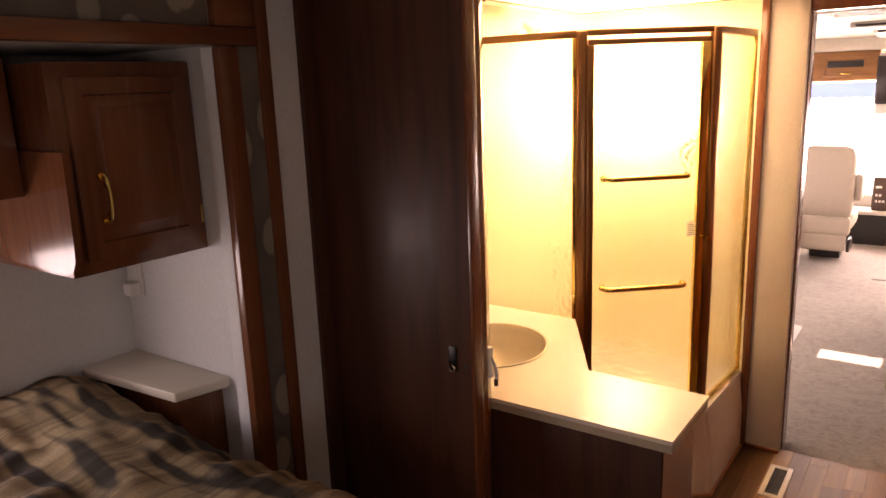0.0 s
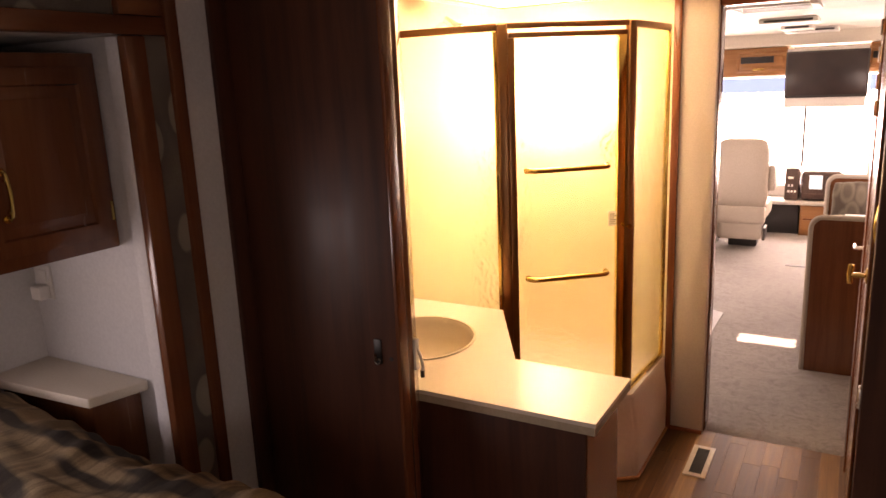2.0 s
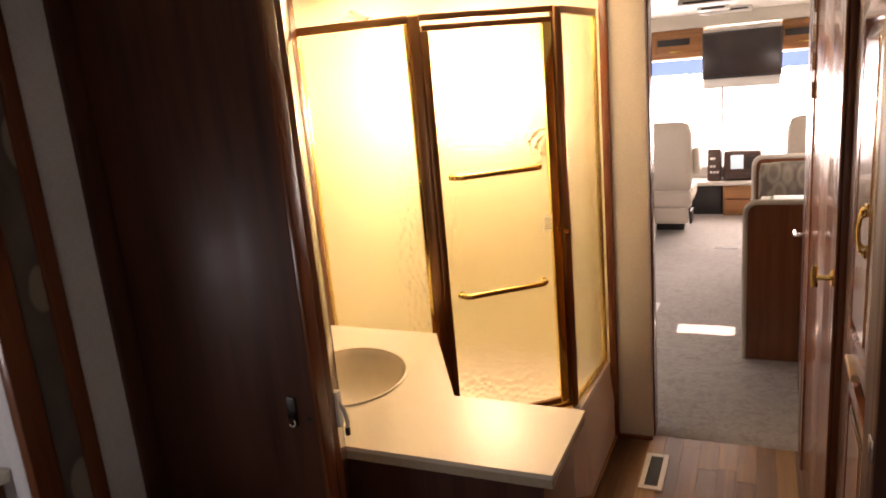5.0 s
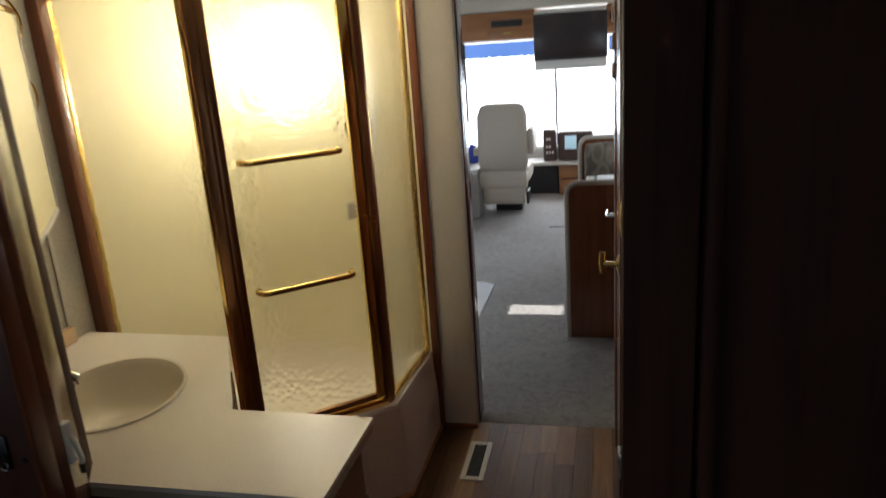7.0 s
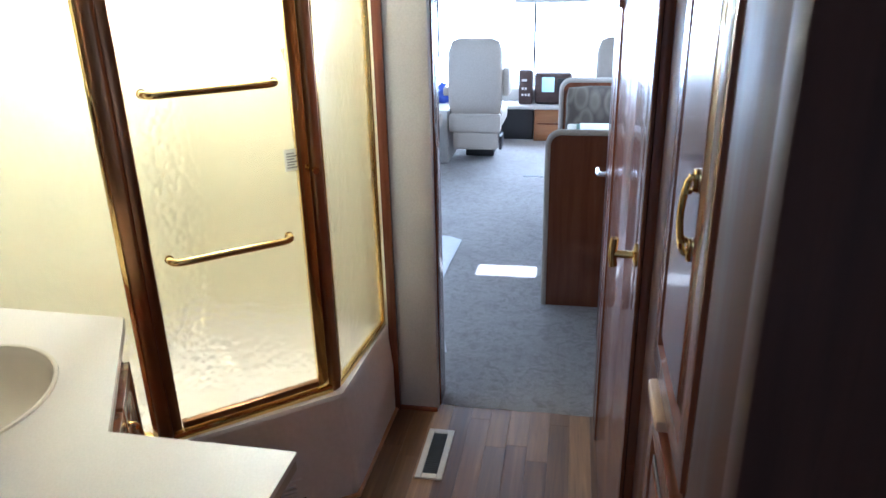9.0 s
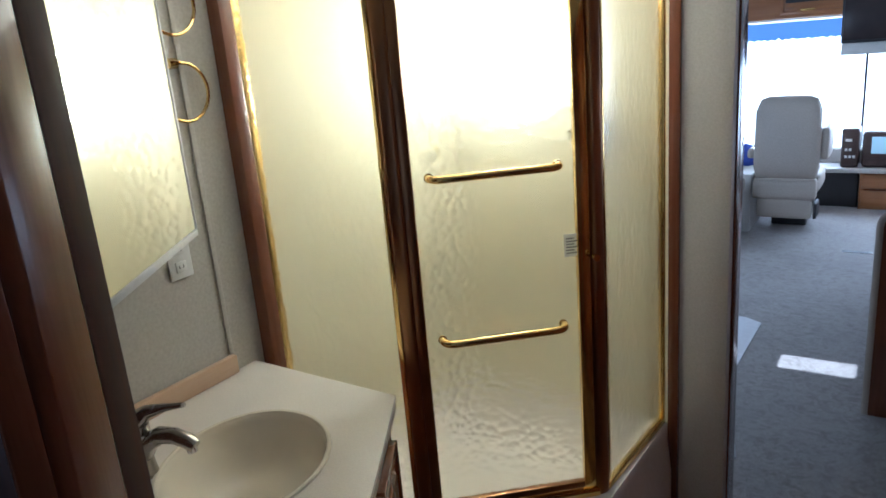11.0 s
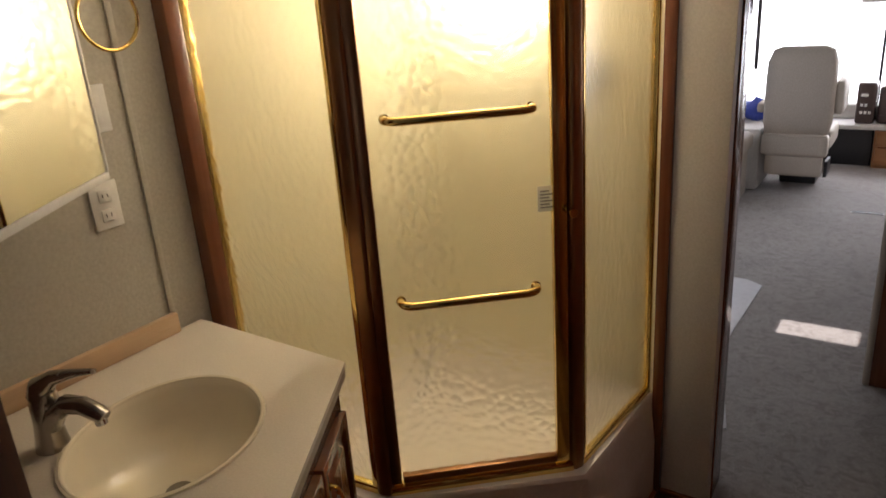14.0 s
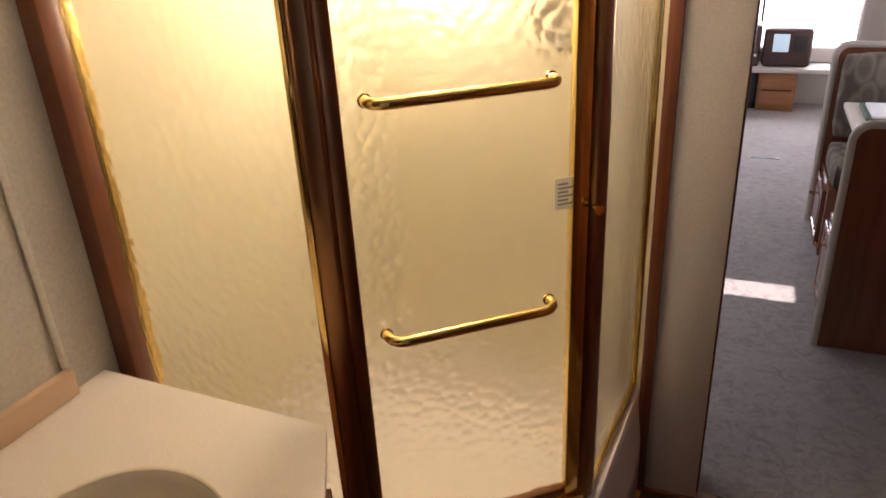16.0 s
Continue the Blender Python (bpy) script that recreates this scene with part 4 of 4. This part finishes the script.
    bm.faces.new((a_[i], a_[(i + 1) % 7], b_[(i + 1) % 7], b_[i]))
part("end_gable", bm, CHERRY, oc, "lighter wooden end gable")

ns = thing("nightstand", (-1.4, 1.7, 0), "small nightstand with a pale clipped-corner top", "nightstand")
nt = [(SX + 0.002, 1.622), (-1.190, 1.649), (-1.148, 1.795), (-1.150, 1.811), (SX + 0.002, 1.811)]
part("top", prism(nt, 0.905, 0.935, 0.006), COUNTER, ns, "pale laminate top")
part("body", prism([(SX + 0.002, 1.66), (-1.225, 1.68), (-1.19, 1.79), (-1.19, 1.810), (SX + 0.002, 1.810)], 0.0, 0.905, 0.003), CHERRY, ns)
ol2 = thing("wall_outlet", (-1.55, 1.85, 1.16), "white outlet plate in the slide-out corner", "outlet")
part("plate", block(-1.60, -1.525, 1.802, 1.812, 1.13, 1.235, 0.003), WHITEPLASTIC, ol2)
part("socket", block(-1.588, -1.538, 1.796, 1.803, 1.185, 1.222, 0.004), WHITEPLASTIC, ol2)
part("adapter", block(-1.575, -1.530, 1.765, 1.802, 1.135, 1.178, 0.006), WHITEPLASTIC, ol2, "white plug adapter")

wf = thing("window_2", (SX, 0.6, 1.16), "narrow bedroom window in the slide-out wall", "window", "", "structure")
for b in ((-0.05, 1.29, 0.975, 1.0), (-0.05, 1.29, 1.32, 1.345), (-0.05, -0.02, 1.0, 1.32), (1.26, 1.29, 1.0, 1.32)):
    part("window_frame", block(SX - 0.01, SX + 0.015, *b, 0.004), CHERRY_Y, wf)
# unseen side window, added as the opening for the bedroom's fill light
wf = thing("window_3", (WR, -0.2, 1.35), "added bedroom side window in a cherry frame, out of view", "window", "", "structure")
for b in ((-0.63, 0.23, 1.07, 1.1), (-0.63, 0.23, 1.6, 1.63), (-0.63, -0.6, 1.1, 1.6), (0.2, 0.23, 1.1, 1.6)):
    part("window_frame", block(WR - 0.015, WR + 0.01, *b, 0.004), CHERRY, wf)

bed = thing("bed", (-0.95, 0.6, 0), "made bed under a banded brown, tan and black spread", "bed")
part("base", block(SX + 0.01, -0.36, -0.25, 1.50, 0.0, 0.55, 0.01), CHERRY_X, bed)
part("mattress", block(SX + 0.01, -0.34, -0.28, 1.55, 0.55, 0.84, 0.05, 3), WHITEPLASTIC, bed)
bm = bmesh.new()
NX, NY = 110, 130
X0, X1, Y0, Y1, BZ = SX + 0.01, -0.31, -0.32, 1.605, 0.89
vs = []
for i in range(NX + 1):
    row = []
    for j in range(NY + 1):
        u, v = i / NX, -0.18 + 1.36 * j / NY
        x, y = X0 + (X1 + 0.3 - X0) * u, Y0 + (Y1 - Y0) * v
        drop = max(0, x - X1), max(0, y - Y1), max(0, Y0 - y)
        x, y = min(x, X1 + 0.02 * math.tanh(8 * drop[0])), max(Y0 - 0.02, min(y, Y1 + 0.02 * math.tanh(8 * drop[1])))
        z = BZ - max(drop) - 0.02 * math.exp(-((Y1 - y) / 0.05) ** 2) - 0.02 * math.exp(-((X1 - x) / 0.05) ** 2)
        ripple = 0.006 * math.sin(x * 60 + 3.5 * noise.noise((x * 3, y * 5, 0))) * (0.5 + 0.5 * math.sin(y * 17)) + 0.005 * math.sin(y * 34 + noise.noise((x * 2, y * 2, 0)))
        z += ripple + 0.03 * noise.noise((x * 2.4, y * 2.4, 5)) + 0.016 * noise.noise((x * 5, y * 9, 3)) + 0.010 * noise.noise((x * 13, y * 13, 2)) + 0.09 * math.exp(-((x + 1.5) / 0.22) ** 2) * (1 if y < 1.3 else 0.6)
        row.append(bm.verts.new((x, y, z)))
    vs.append(row)
for i in range(NX):
    for j in range(NY):
        bm.faces.new((vs[i][j], vs[i + 1][j], vs[i + 1][j + 1], vs[i][j + 1]))
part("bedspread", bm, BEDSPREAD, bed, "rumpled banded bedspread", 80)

# ---- living area ----
vent = thing("roof_vent", (0.14, 4.7, LC), "white roof vent with an added shade that narrows the sun patch", "roof vent")
bm = bmesh.new()
for x0, x1, y0, y1 in ((VX0 - 0.04, VX0, VY0 - 0.04, VY1 + 0.04), (VX1, VX1 + 0.04, VY0 - 0.04, VY1 + 0.04), (VX0, VX1, VY0 - 0.04, VY0), (VX0, VX1, VY1, VY1 + 0.04)):
    block(x0, x1, y0, y1, LC - 0.018, LC - 0.001, 0.004, bm=bm)
part("frame", bm, WHITEPLASTIC, vent)
# unseen shade and opposite lip, added to shape the sun patch on the carpet
hem = [(VX0 + 0.34 * i / 68, VY1 - 0.160 - 0.012 * abs(math.sin(i * 0.42)) - 0.006 * noise.noise((i * 0.7, 0, 4))) for i in range(69)]
part("shade", prism([(VX1, VY0), (VX0, VY0)] + hem, LC + 0.01, LC + 0.016), WHITEPLASTIC, vent, "unseen added shade, its scalloped hem shaping the sun patch")
lip = [(VX0 + 0.34 * i / 40, VY1 - 0.004 - 0.010 * abs(math.sin(i * 0.9))) for i in range(41)]
part("seal", prism([(VX0, VY1), (VX0, VY1 - 0.004)] + lip + [(VX1, VY1)], LC + 0.024, LC + 0.030), WHITEPLASTIC, vent)

for y, w, x in ((5.9, 0.34, 0.12), (6.9, 0.22, 0.1), (7.5, 0.40, 0.16)):
    ob = thing("ceiling_vent", (x, y, LC), "pale ceiling fixture with a dark slot", "ceiling vent", "ceiling fixtures")
    part("housing", block(x - w / 2, x + w / 2, y - 0.16, y + 0.16, LC - 0.035, LC - 0.001, 0.01), WHITEPLASTIC, ob)
    part("slot", block(x - w / 2 + 0.03, x + w / 2 - 0.03, y - 0.163, y - 0.158, LC - 0.026, LC - 0.012, 0.001), BLACKPLASTIC, ob)

# windshield wall: cab fascia, glass, and the bright day outside
bm = block(WL, WR, FRONT, FRONT + 0.08, 0, 0.36, 0)
block(WL, WR, FRONT, FRONT + 0.08, 1.62, LC + 0.05, 0, bm=bm)
setting("wall_front", bm, DASHGREY, "grey fascia under and over the windshield", "wall")
ws = tagged(new("window_1"), "wide windshield of clear glass with a centre bar", "windshield", "", "structure")
for x0, x1 in ((WL, 0.055), (0.075, WR)):
    p_ = part("pane", block(x0, x1, FRONT + 0.03, FRONT + 0.036, 0.36, 1.62, 0), CLEAR, ws)
    p_.visible_shadow = False
part("side_pillar", block(-0.925, -0.895, FRONT - 0.03, FRONT - 0.004, 0.78, 1.62, 0.006), BLACKPLASTIC, ws)
part("centre_bar", block(0.055, 0.075, FRONT + 0.02, FRONT + 0.05, 0.36, 1.62, 0.003), BLACKPLASTIC, ws)
for x0, x1 in ((WL, -0.06), (0.62, WR)):
    n_ = int((x1 - x0) / 0.02)
    low = [(x0 + (x1 - x0) * i / n_, 1.455 + 0.016 * noise.noise((i * 0.6, x0, 2)) + 0.012 * (i % 3 == 0)) for i in range(n_ + 1)]
    own = prism(low + [(x1, 1.612), (x0, 1.612)], 0.0, 0.004)
    own.transform(Matrix.Translation((0, FRONT + 0.009, 0)) @ Matrix.Rotation(radians(90), 4, "X"))
    p_ = part("tint_band", own, TINT, ws, "blue tinted band with a ragged lower edge")
    p_.visible_shadow = False
setting("ground", block(-60, 60, -60, 60, -0.95, -0.9, 0), ROAD, "grey asphalt ground outside the coach", "ground")
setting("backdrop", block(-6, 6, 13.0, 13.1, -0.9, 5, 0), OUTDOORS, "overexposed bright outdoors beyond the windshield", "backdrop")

for x0, x1, vx in ((-1.1, -0.06, -0.31), (0.60, 1.23, 0.78)):
    ob = thing("cab_cabinet", ((x0 + x1) / 2, 8.4, 1.66), "honey-brown overhead cab cabinet with a dark slot vent", "cabinet", "cab cabinets")
    part("body", block(x0, x1, 8.2, 8.75, 1.645, 1.90, 0.004), OAK, ob)
    part("door", raised_panel(min(0.46, x1 - x0 - 0.04), 0.2, 0.015, 0.03, m=Matrix.Translation((vx - 0.2, 8.2, 1.67))), OAK, ob)
    part("vent", block(vx - 0.16, vx + 0.13, 8.17, 8.186, 1.76, 1.82, 0.003), BLACKPLASTIC, ob, "dark slotted vent")
    part("pull", block(vx - 0.05, vx + 0.05, 8.165, 8.187, 1.695, 1.71, 0.003), BRASS, ob)
setting("trim_cab_soffit", block(WL, WR, 8.18, 8.9, 1.905, LC, 0.002), CEILING, "pale soffit over the cab cabinets", "trim")
tv = thing("television", (0.27, 7.95, 1.45), "flat black television hung above the windshield", "television")
part("bezel", block(-0.055, 0.60, 7.93, 7.98, 1.44, 1.845, 0.006), BLACKPLASTIC, tv)
part("screen", block(-0.04, 0.585, 7.926, 7.931, 1.46, 1.83, 0.001), SCREEN, tv, "dark glossy screen")
part("bracket", block(-0.05, 0.59, 7.985, 8.19, 1.40, 1.87, 0.004), WHITEPLASTIC, tv, "pale mounting box")
part("lower_strip", block(-0.05, 0.59, 7.95, 7.985, 1.355, 1.438, 0.004), WHITEPLASTIC, tv, "pale strip under the screen")


def cushion(x0, x1, y0, y1, z0, z1, r, m=None):
    bm = block(x0, x1, y0, y1, z0, z1, 0)
    bmesh.ops.subdivide_edges(bm, edges=bm.edges[:], cuts=5, use_grid_fill=True)
    cx, cy, cz = (x0 + x1) / 2, (y0 + y1) / 2, (z0 + z1) / 2
    hx, hy, hz = (x1 - x0) / 2, (y1 - y0) / 2, (z1 - z0) / 2
    for v in bm.verts:
        q = Vector((v.co.x - cx, v.co.y - cy, v.co.z - cz))
        inn = Vector((max(-hx + r, min(hx - r, q.x)), max(-hy + r, min(hy - r, q.y)), max(-hz + r, min(hz - r, q.z))))
        d_ = q - inn
        q = inn + (d_.normalized() * r if d_.length > 1e-6 else d_)
        v.co = Vector((cx, cy, cz)) + q
    if m is not None:
        bm.transform(m)
    return bm


def captain_chair(x, y):
    """A captain's chair seen from behind; it faces +y."""
    ob = thing("captain_chair", (x, y, 0.01), "taupe leather captain's chair on a pedestal, turned to the windshield", "seat", "cab seats")
    o = Matrix.Translation((x, y, 0))
    tilt = o @ Matrix.Translation((0, 0, 0.3)) @ Matrix.Rotation(radians(-4), 4, "X") @ Matrix.Translation((0, 0, -0.3))
    bm = cushion(-0.234, 0.234, -0.01, 0.14, 0.44, 1.092, 0.08)
    for v in bm.verts:
        f_ = (v.co.z - 0.44) / 0.66
        v.co.x *= 1.0 - 0.03 * max(0, f_ - 0.6) - 5.0 * max(0, f_ - 0.86) ** 2
        v.co.y += -0.02 * math.sin(f_ * math.pi)
    bm.transform(tilt)
    part("backrest", bm, TAUPE, ob, smooth=60)
    part("lower_back", cushion(-0.225, 0.225, -0.015, 0.12, 0.30, 0.47, 0.03, tilt), TAUPE, ob, smooth=60)
    part("seam", rod([tilt @ Vector((-0.215, -0.016, 0.462)), tilt @ Vector((0, -0.022, 0.452)), tilt @ Vector((0.215, -0.016, 0.462))], 0.004, 6), TAUPE, ob)
    part("skirt", cushion(-0.19, 0.20, 0.0, 0.05, 0.155, 0.32, 0.018, o), TAUPE, ob, "loose leather valance under the back", 60)
    part("seat", cushion(-0.24, 0.24, 0.1, 0.56, 0.33, 0.50, 0.05, o), TAUPE, ob, smooth=60)
    for s in (-1, 1):
        part("armrest", cushion(0.258 * s - 0.034, 0.258 * s + 0.034, 0.08, 0.44, 0.60, 0.85 if s > 0 else 0.68, 0.03, o), TAUPE, ob, smooth=60)
        part("side_rail", block(0.20 * s - 0.012, 0.20 * s + 0.012, 0.25, 0.45, 0.10, 0.22, 0.004, m=o), BLACKPLASTIC, ob)
    part("pedestal", block(-0.13, 0.13, 0.36, 0.54, 0.012, 0.33, 0.01, m=o), BLACKPLASTIC, ob)
    return ob


captain_chair(-0.36, 7.70)
captain_chair(0.88, 7.75)

# dash
ds = thing("dashboard", (0.0, 8.8, 0), "grey dashboard with dark instrument pods", "dashboard")
part("shelf", block(-1.1, 0.62, 8.66, 9.04, 0.335, 0.375, 0.01), DASHGREY, ds)
part("rise", block(-1.1, 1.2, 8.93, 9.04, 0.375, 0.50, 0.02), DASHGREY, ds)
pod = part("pod", block(0.095, 0.455, 8.70, 8.92, 0.378, 0.685, 0.035, 4), DASHDARK, ds, "dark instrument pod")
part("display", block(0.165, 0.285, 8.690, 8.702, 0.50, 0.64, 0.004), LCD, pod, "pale blue lit display")
part("fascia", block(0.11, 0.44, 8.694, 8.703, 0.40, 0.455, 0.004), DASHDARK, pod)
part("speaker", block(0.31, 0.42, 8.692, 8.702, 0.50, 0.63, 0.004), BLACKPLASTIC, pod)
pod = part("pod", block(-0.06, 0.075, 8.70, 8.92, 0.378, 0.71, 0.02, 3), DASHDARK, ds, "dark instrument pod")
for z, n in ((0.60, 1), (0.52, 2), (0.46, 3)):
    for i in range(n):
        part("button", block(-0.03 + 0.03 * i, -0.01 + 0.03 * i + (0.03 if n == 1 else 0), 8.692, 8.702, z, z + 0.022, 0.002), WHITEPLASTIC, pod)
part("knee_panel", block(-0.25, 0.085, 8.80, 8.86, 0.0, 0.335, 0.01), BLACKPLASTIC, ds)
dr = thing("drawer_unit", (0.24, 8.8, 0), "small honey-brown drawer unit under the dash", "drawers")
part("body", block(0.095, 0.385, 8.74, 9.0, 0.008, 0.333, 0.005), OAK, dr)
for z0, z1 in ((0.03, 0.175), (0.19, 0.32)):
    part("drawer", block(0.11, 0.37, 8.725, 8.742, z0, z1, 0.006), OAK, dr)
part("pull", block(0.13, 0.35, 8.715, 8.728, 0.178, 0.190, 0.003), CHERRY_X, dr)
sw_ = thing("steering_wheel", (-0.62, 8.4, 0.6), "dark steering wheel beside the driver's chair", "steering wheel")
part("rim", rod([Vector((-0.45, 8.40, 0.66)) + 0.2 * Vector((math.cos(a), 0.35 * math.sin(a), 0.94 * math.sin(a))) for a in (2 * math.pi * i / 24 for i in range(24))], 0.014, 8), BLACKPLASTIC, sw_)
part("column", rod([(-0.45, 8.40, 0.66), (-0.45, 8.75, 0.36)], 0.03, 10), BLACKPLASTIC, sw_)
cl = thing("draped_cloth", (-0.62, 8.3, 0.5), "crumpled blue and white cloth beside the driver's seat", "cloth")
bm = bmesh.new()
bmesh.ops.create_icosphere(bm, subdivisions=3, radius=1)
for v in bm.verts:
    v.co = Vector((-0.70, 8.2, 0.56)) + Vector((v.co.x * 0.12, v.co.y * 0.14, v.co.z * 0.09)) * (1 + 0.45 * noise.noise(v.co * 2.2))
part("fold", bm, BLUECLOTH, cl, smooth=80)
sd = thing("side_console", (-0.9, 8.2, 0), "pale side console below the driver's window", "console")
part("body", block(-1.11, -0.60, 7.75, 8.64, 0.012, 0.49, 0.02), DASHGREY, sd)

cu = thing("window_curtain", (-1.0, 8.6, 0.9), "pleated pale side curtain beside the windshield", "curtain")
bm = bmesh.new()
pts = [(-1.10 + 0.0062 * i + 0.008 * math.sin(i * 0.9), 8.60 + 0.035 * math.sin(i * 0.9)) for i in range(36)]
lo = [bm.verts.new((x, y, 0.69 + 0.006 * math.sin(x * 40))) for x, y in pts]
hi = [bm.verts.new((x, y, 1.64)) for x, y in pts]
for i in range(35):
    bm.faces.new((lo[i], lo[i + 1], hi[i + 1], hi[i]))
bmesh.ops.solidify(bm, geom=bm.faces[:], thickness=0.004)
part("cloth", bm, CREAMWALL, cu, smooth=80)

so = thing("sofa", (-0.87, 7.5, 0), "tan upholstered sofa arm beside the driver's seat", "sofa")
part("armrest", cushion(-1.1, -0.642, 7.16, 7.34, 0.50, 0.70, 0.075), TAUPE, so, smooth=60)
part("front_panel", cushion(-1.1, -0.668, 7.20, 7.30, 0.02, 0.53, 0.03), TAUPE, so, smooth=60)
part("seat", cushion(-1.1, -0.622, 7.30, 7.68, 0.36, 0.50, 0.05), TAUPE, so, "paler seat cushion", 60)
part("base", block(-1.1, -0.66, 7.30, 7.66, 0.012, 0.36, 0.012), TAUPE, so)
part("welt", rod([(-0.648, 7.17, 0.05), (-0.640, 7.17, 0.50), (-0.646, 7.175, 0.60), (-0.70, 7.18, 0.685), (-1.09, 7.18, 0.69)], 0.008, 8), TAUPE, so, "piped seam")

# dinette
def end_panel(name, x0, y0, y1, h, owner, label):
    """A bench end board, its free top corner rounded."""
    r = 0.06
    prof = [(WR - 0.002, 0.011), (x0, 0.011)] + [(x0 + r - r * math.cos(radians(a)), h - r + r * math.sin(radians(a))) for a in range(0, 91, 15)] + [(WR - 0.002, h)]
    bm = bmesh.new()
    a_ = [bm.verts.new((x, y0, z)) for x, z in prof]
    b_ = [bm.verts.new((x, y1, z)) for x, z in prof]
    bm.faces.new(a_), bm.faces.new(b_[::-1])
    n = len(prof)
    for i in range(n):
        bm.faces.new((a_[i], a_[(i + 1) % n], b_[(i + 1) % n], b_[i]))
    ob = part(name, bm, CHERRY, owner, label)
    part("edging", rod([(x, (y0 + y1) / 2, z) for x, z in prof[1:]], (y1 - y0) / 2 + 0.004, 10), TAUPE, ob, "padded taupe edging")
    return ob


b1 = thing("dinette_bench", (0.8, 5.2, 0), "dinette bench with a cherry end board and leaf-patterned cushions", "bench", "dinette benches")
end_panel("end_board", 0.368, 4.965, 4.99, 0.905, b1, "flat dark cherry board")
part("base", block(0.40, WR - 0.002, 4.995, 5.45, 0.011, 0.40, 0.004), CHERRY, b1)
part("backrest", cushion(0.41, WR - 0.004, 4.995, 5.12, 0.50, 0.89, 0.04), UPHOLSTERY, b1, smooth=60)
part("seat", cushion(0.41, WR - 0.004, 5.08, 5.5, 0.40, 0.53, 0.04), UPHOLSTERY, b1, smooth=60)
d = part("door", raised_panel(0.40, 0.33, 0.018, 0.04, m=Matrix.Translation((0.40, 5.43, 0.04)) @ Matrix.Rotation(radians(-90), 4, "Z")), CHERRY, b1)
part("knob", rod([(0.382, 5.38, 0.27), (0.360, 5.38, 0.27), (0.352, 5.38, 0.27)], 0.008, 10, radii=[0.006, 0.006, 0.011]), BRASS, d)
b2 = thing("dinette_bench", (0.8, 6.4, 0), "dinette bench facing rearwards with tufted brown upholstery", "bench", "dinette benches")
bm = bmesh.new()
end_panel("back_board", 0.40, 6.30, 6.33, 0.955, b2, "dark padded back board")
part("backrest", cushion(0.43, WR - 0.004, 6.20, 6.30, 0.50, 0.93, 0.04), UPHOLSTERY, b2, "tufted leaf-patterned upholstery", 60)
part("seat", cushion(0.42, WR - 0.004, 5.80, 6.24, 0.36, 0.50, 0.04), UPHOLSTERY, b2, smooth=60)
part("base", block(0.42, WR - 0.002, 5.84, 6.30, 0.011, 0.36, 0.004), CHERRY, b2)
d = part("door", raised_panel(0.36, 0.29, 0.018, 0.04, m=Matrix.Translation((0.42, 6.26, 0.04)) @ Matrix.Rotation(radians(-90), 4, "Z")), CHERRY, b2)
part("knob", rod([(0.402, 6.18, 0.22), (0.380, 6.18, 0.22), (0.372, 6.18, 0.22)], 0.008, 10, radii=[0.006, 0.006, 0.011]), BRASS, d)
tb = thing("dinette_table", (0.85, 5.7, 0), "pale laminate dinette table", "table")
part("tabletop", block(0.445, WR - 0.003, 5.45, 6.08, 0.695, 0.725, 0.008), COUNTER, tb)
part("leg", rod([(0.85, 5.7, 0.012), (0.85, 5.7, 0.695)], 0.035, 14), CHROME, tb)
part("foot_plate", rod([(0.85, 5.7, 0.011), (0.85, 5.7, 0.02)], 0.09, 16), CHROME, tb)
for i, (x0, x1, y0, y1, z0, z1, mt, lb) in enumerate(((0.50, 0.72, 5.72, 6.0, 0.7255, 0.742, GREENBOOK, "dark green booklet lying on the dinette table"), (0.52, 0.74, 5.70, 5.97, 0.7425, 0.752, PAPER, "white brochure lying on a booklet"), (0.455, 0.52, 5.5, 5.66, 0.7255, 0.731, PAPER, "white paper sheet on the table edge"))):
    ob = thing("booklet", ((x0 + x1) / 2, (y0 + y1) / 2, z0), lb, "booklet", "table papers")
    part("cover", block(x0, x1, y0, y1, z0, z1, 0.001), mt, ob)
    part("pages", block(x0 + 0.004, x1 - 0.003, y0 + 0.003, y1 + 0.0015, z0 + 0.002, z1 - 0.002, 0), PAPER, ob)

fv = thing("floor_register", (0.18, 7.4, 0.01), "narrow dark floor slot in the carpet", "floor vent")
part("frame", block(0.085, 0.275, 7.385, 7.43, 0.008, 0.015, 0.002), DARKMETAL, fv)
part("grille", block(0.095, 0.265, 7.395, 7.42, 0.014, 0.017, 0.001), BLACKPLASTIC, fv)
mt_ = tagged(part("vinyl_mat", prism([(-0.9, 4.15), (-0.04, 4.40), (-0.21, 5.03), (-0.19, 5.84), (-0.28, 5.90), (-1.1, 5.9), (-1.1, 4.15)], 0.011, 0.017, 0.002), VINYL_MAT), "pale vinyl mat lying on the carpet", "mat")

# ---- plank floor ----
fl = thing("floor", (0.2, 3.0, 0), "narrow wood-look vinyl planks, brown and grey", "floor", "", "structure")
PW = 0.076
meshes = {}
x, col_ = -0.32, 0
while x < 0.64:
    y = 1.96 - random.uniform(0, 0.5)
    while y < 4.0:
        n = random.choice((0.31, 0.46, 0.62, 0.93))
        y0, y1 = max(1.96, y), min(4.005, y + n)
        if y1 - y0 > 0.02:
            key = round(y1 - y0, 3)
            if key not in meshes:
                meshes[key] = mesh_of("plank", block(0.0002, PW - 0.0002, 0.0002, key - 0.0002, -0.011, 0.0, 0.0005, 1), PLANK)
            ob = new("plank", meshes[key])
            ob.location = (x, y0, 0)
            ob.parent = fl
            ob.matrix_parent_inverse = fl.matrix_world.inverted()
        y += n
    x += PW
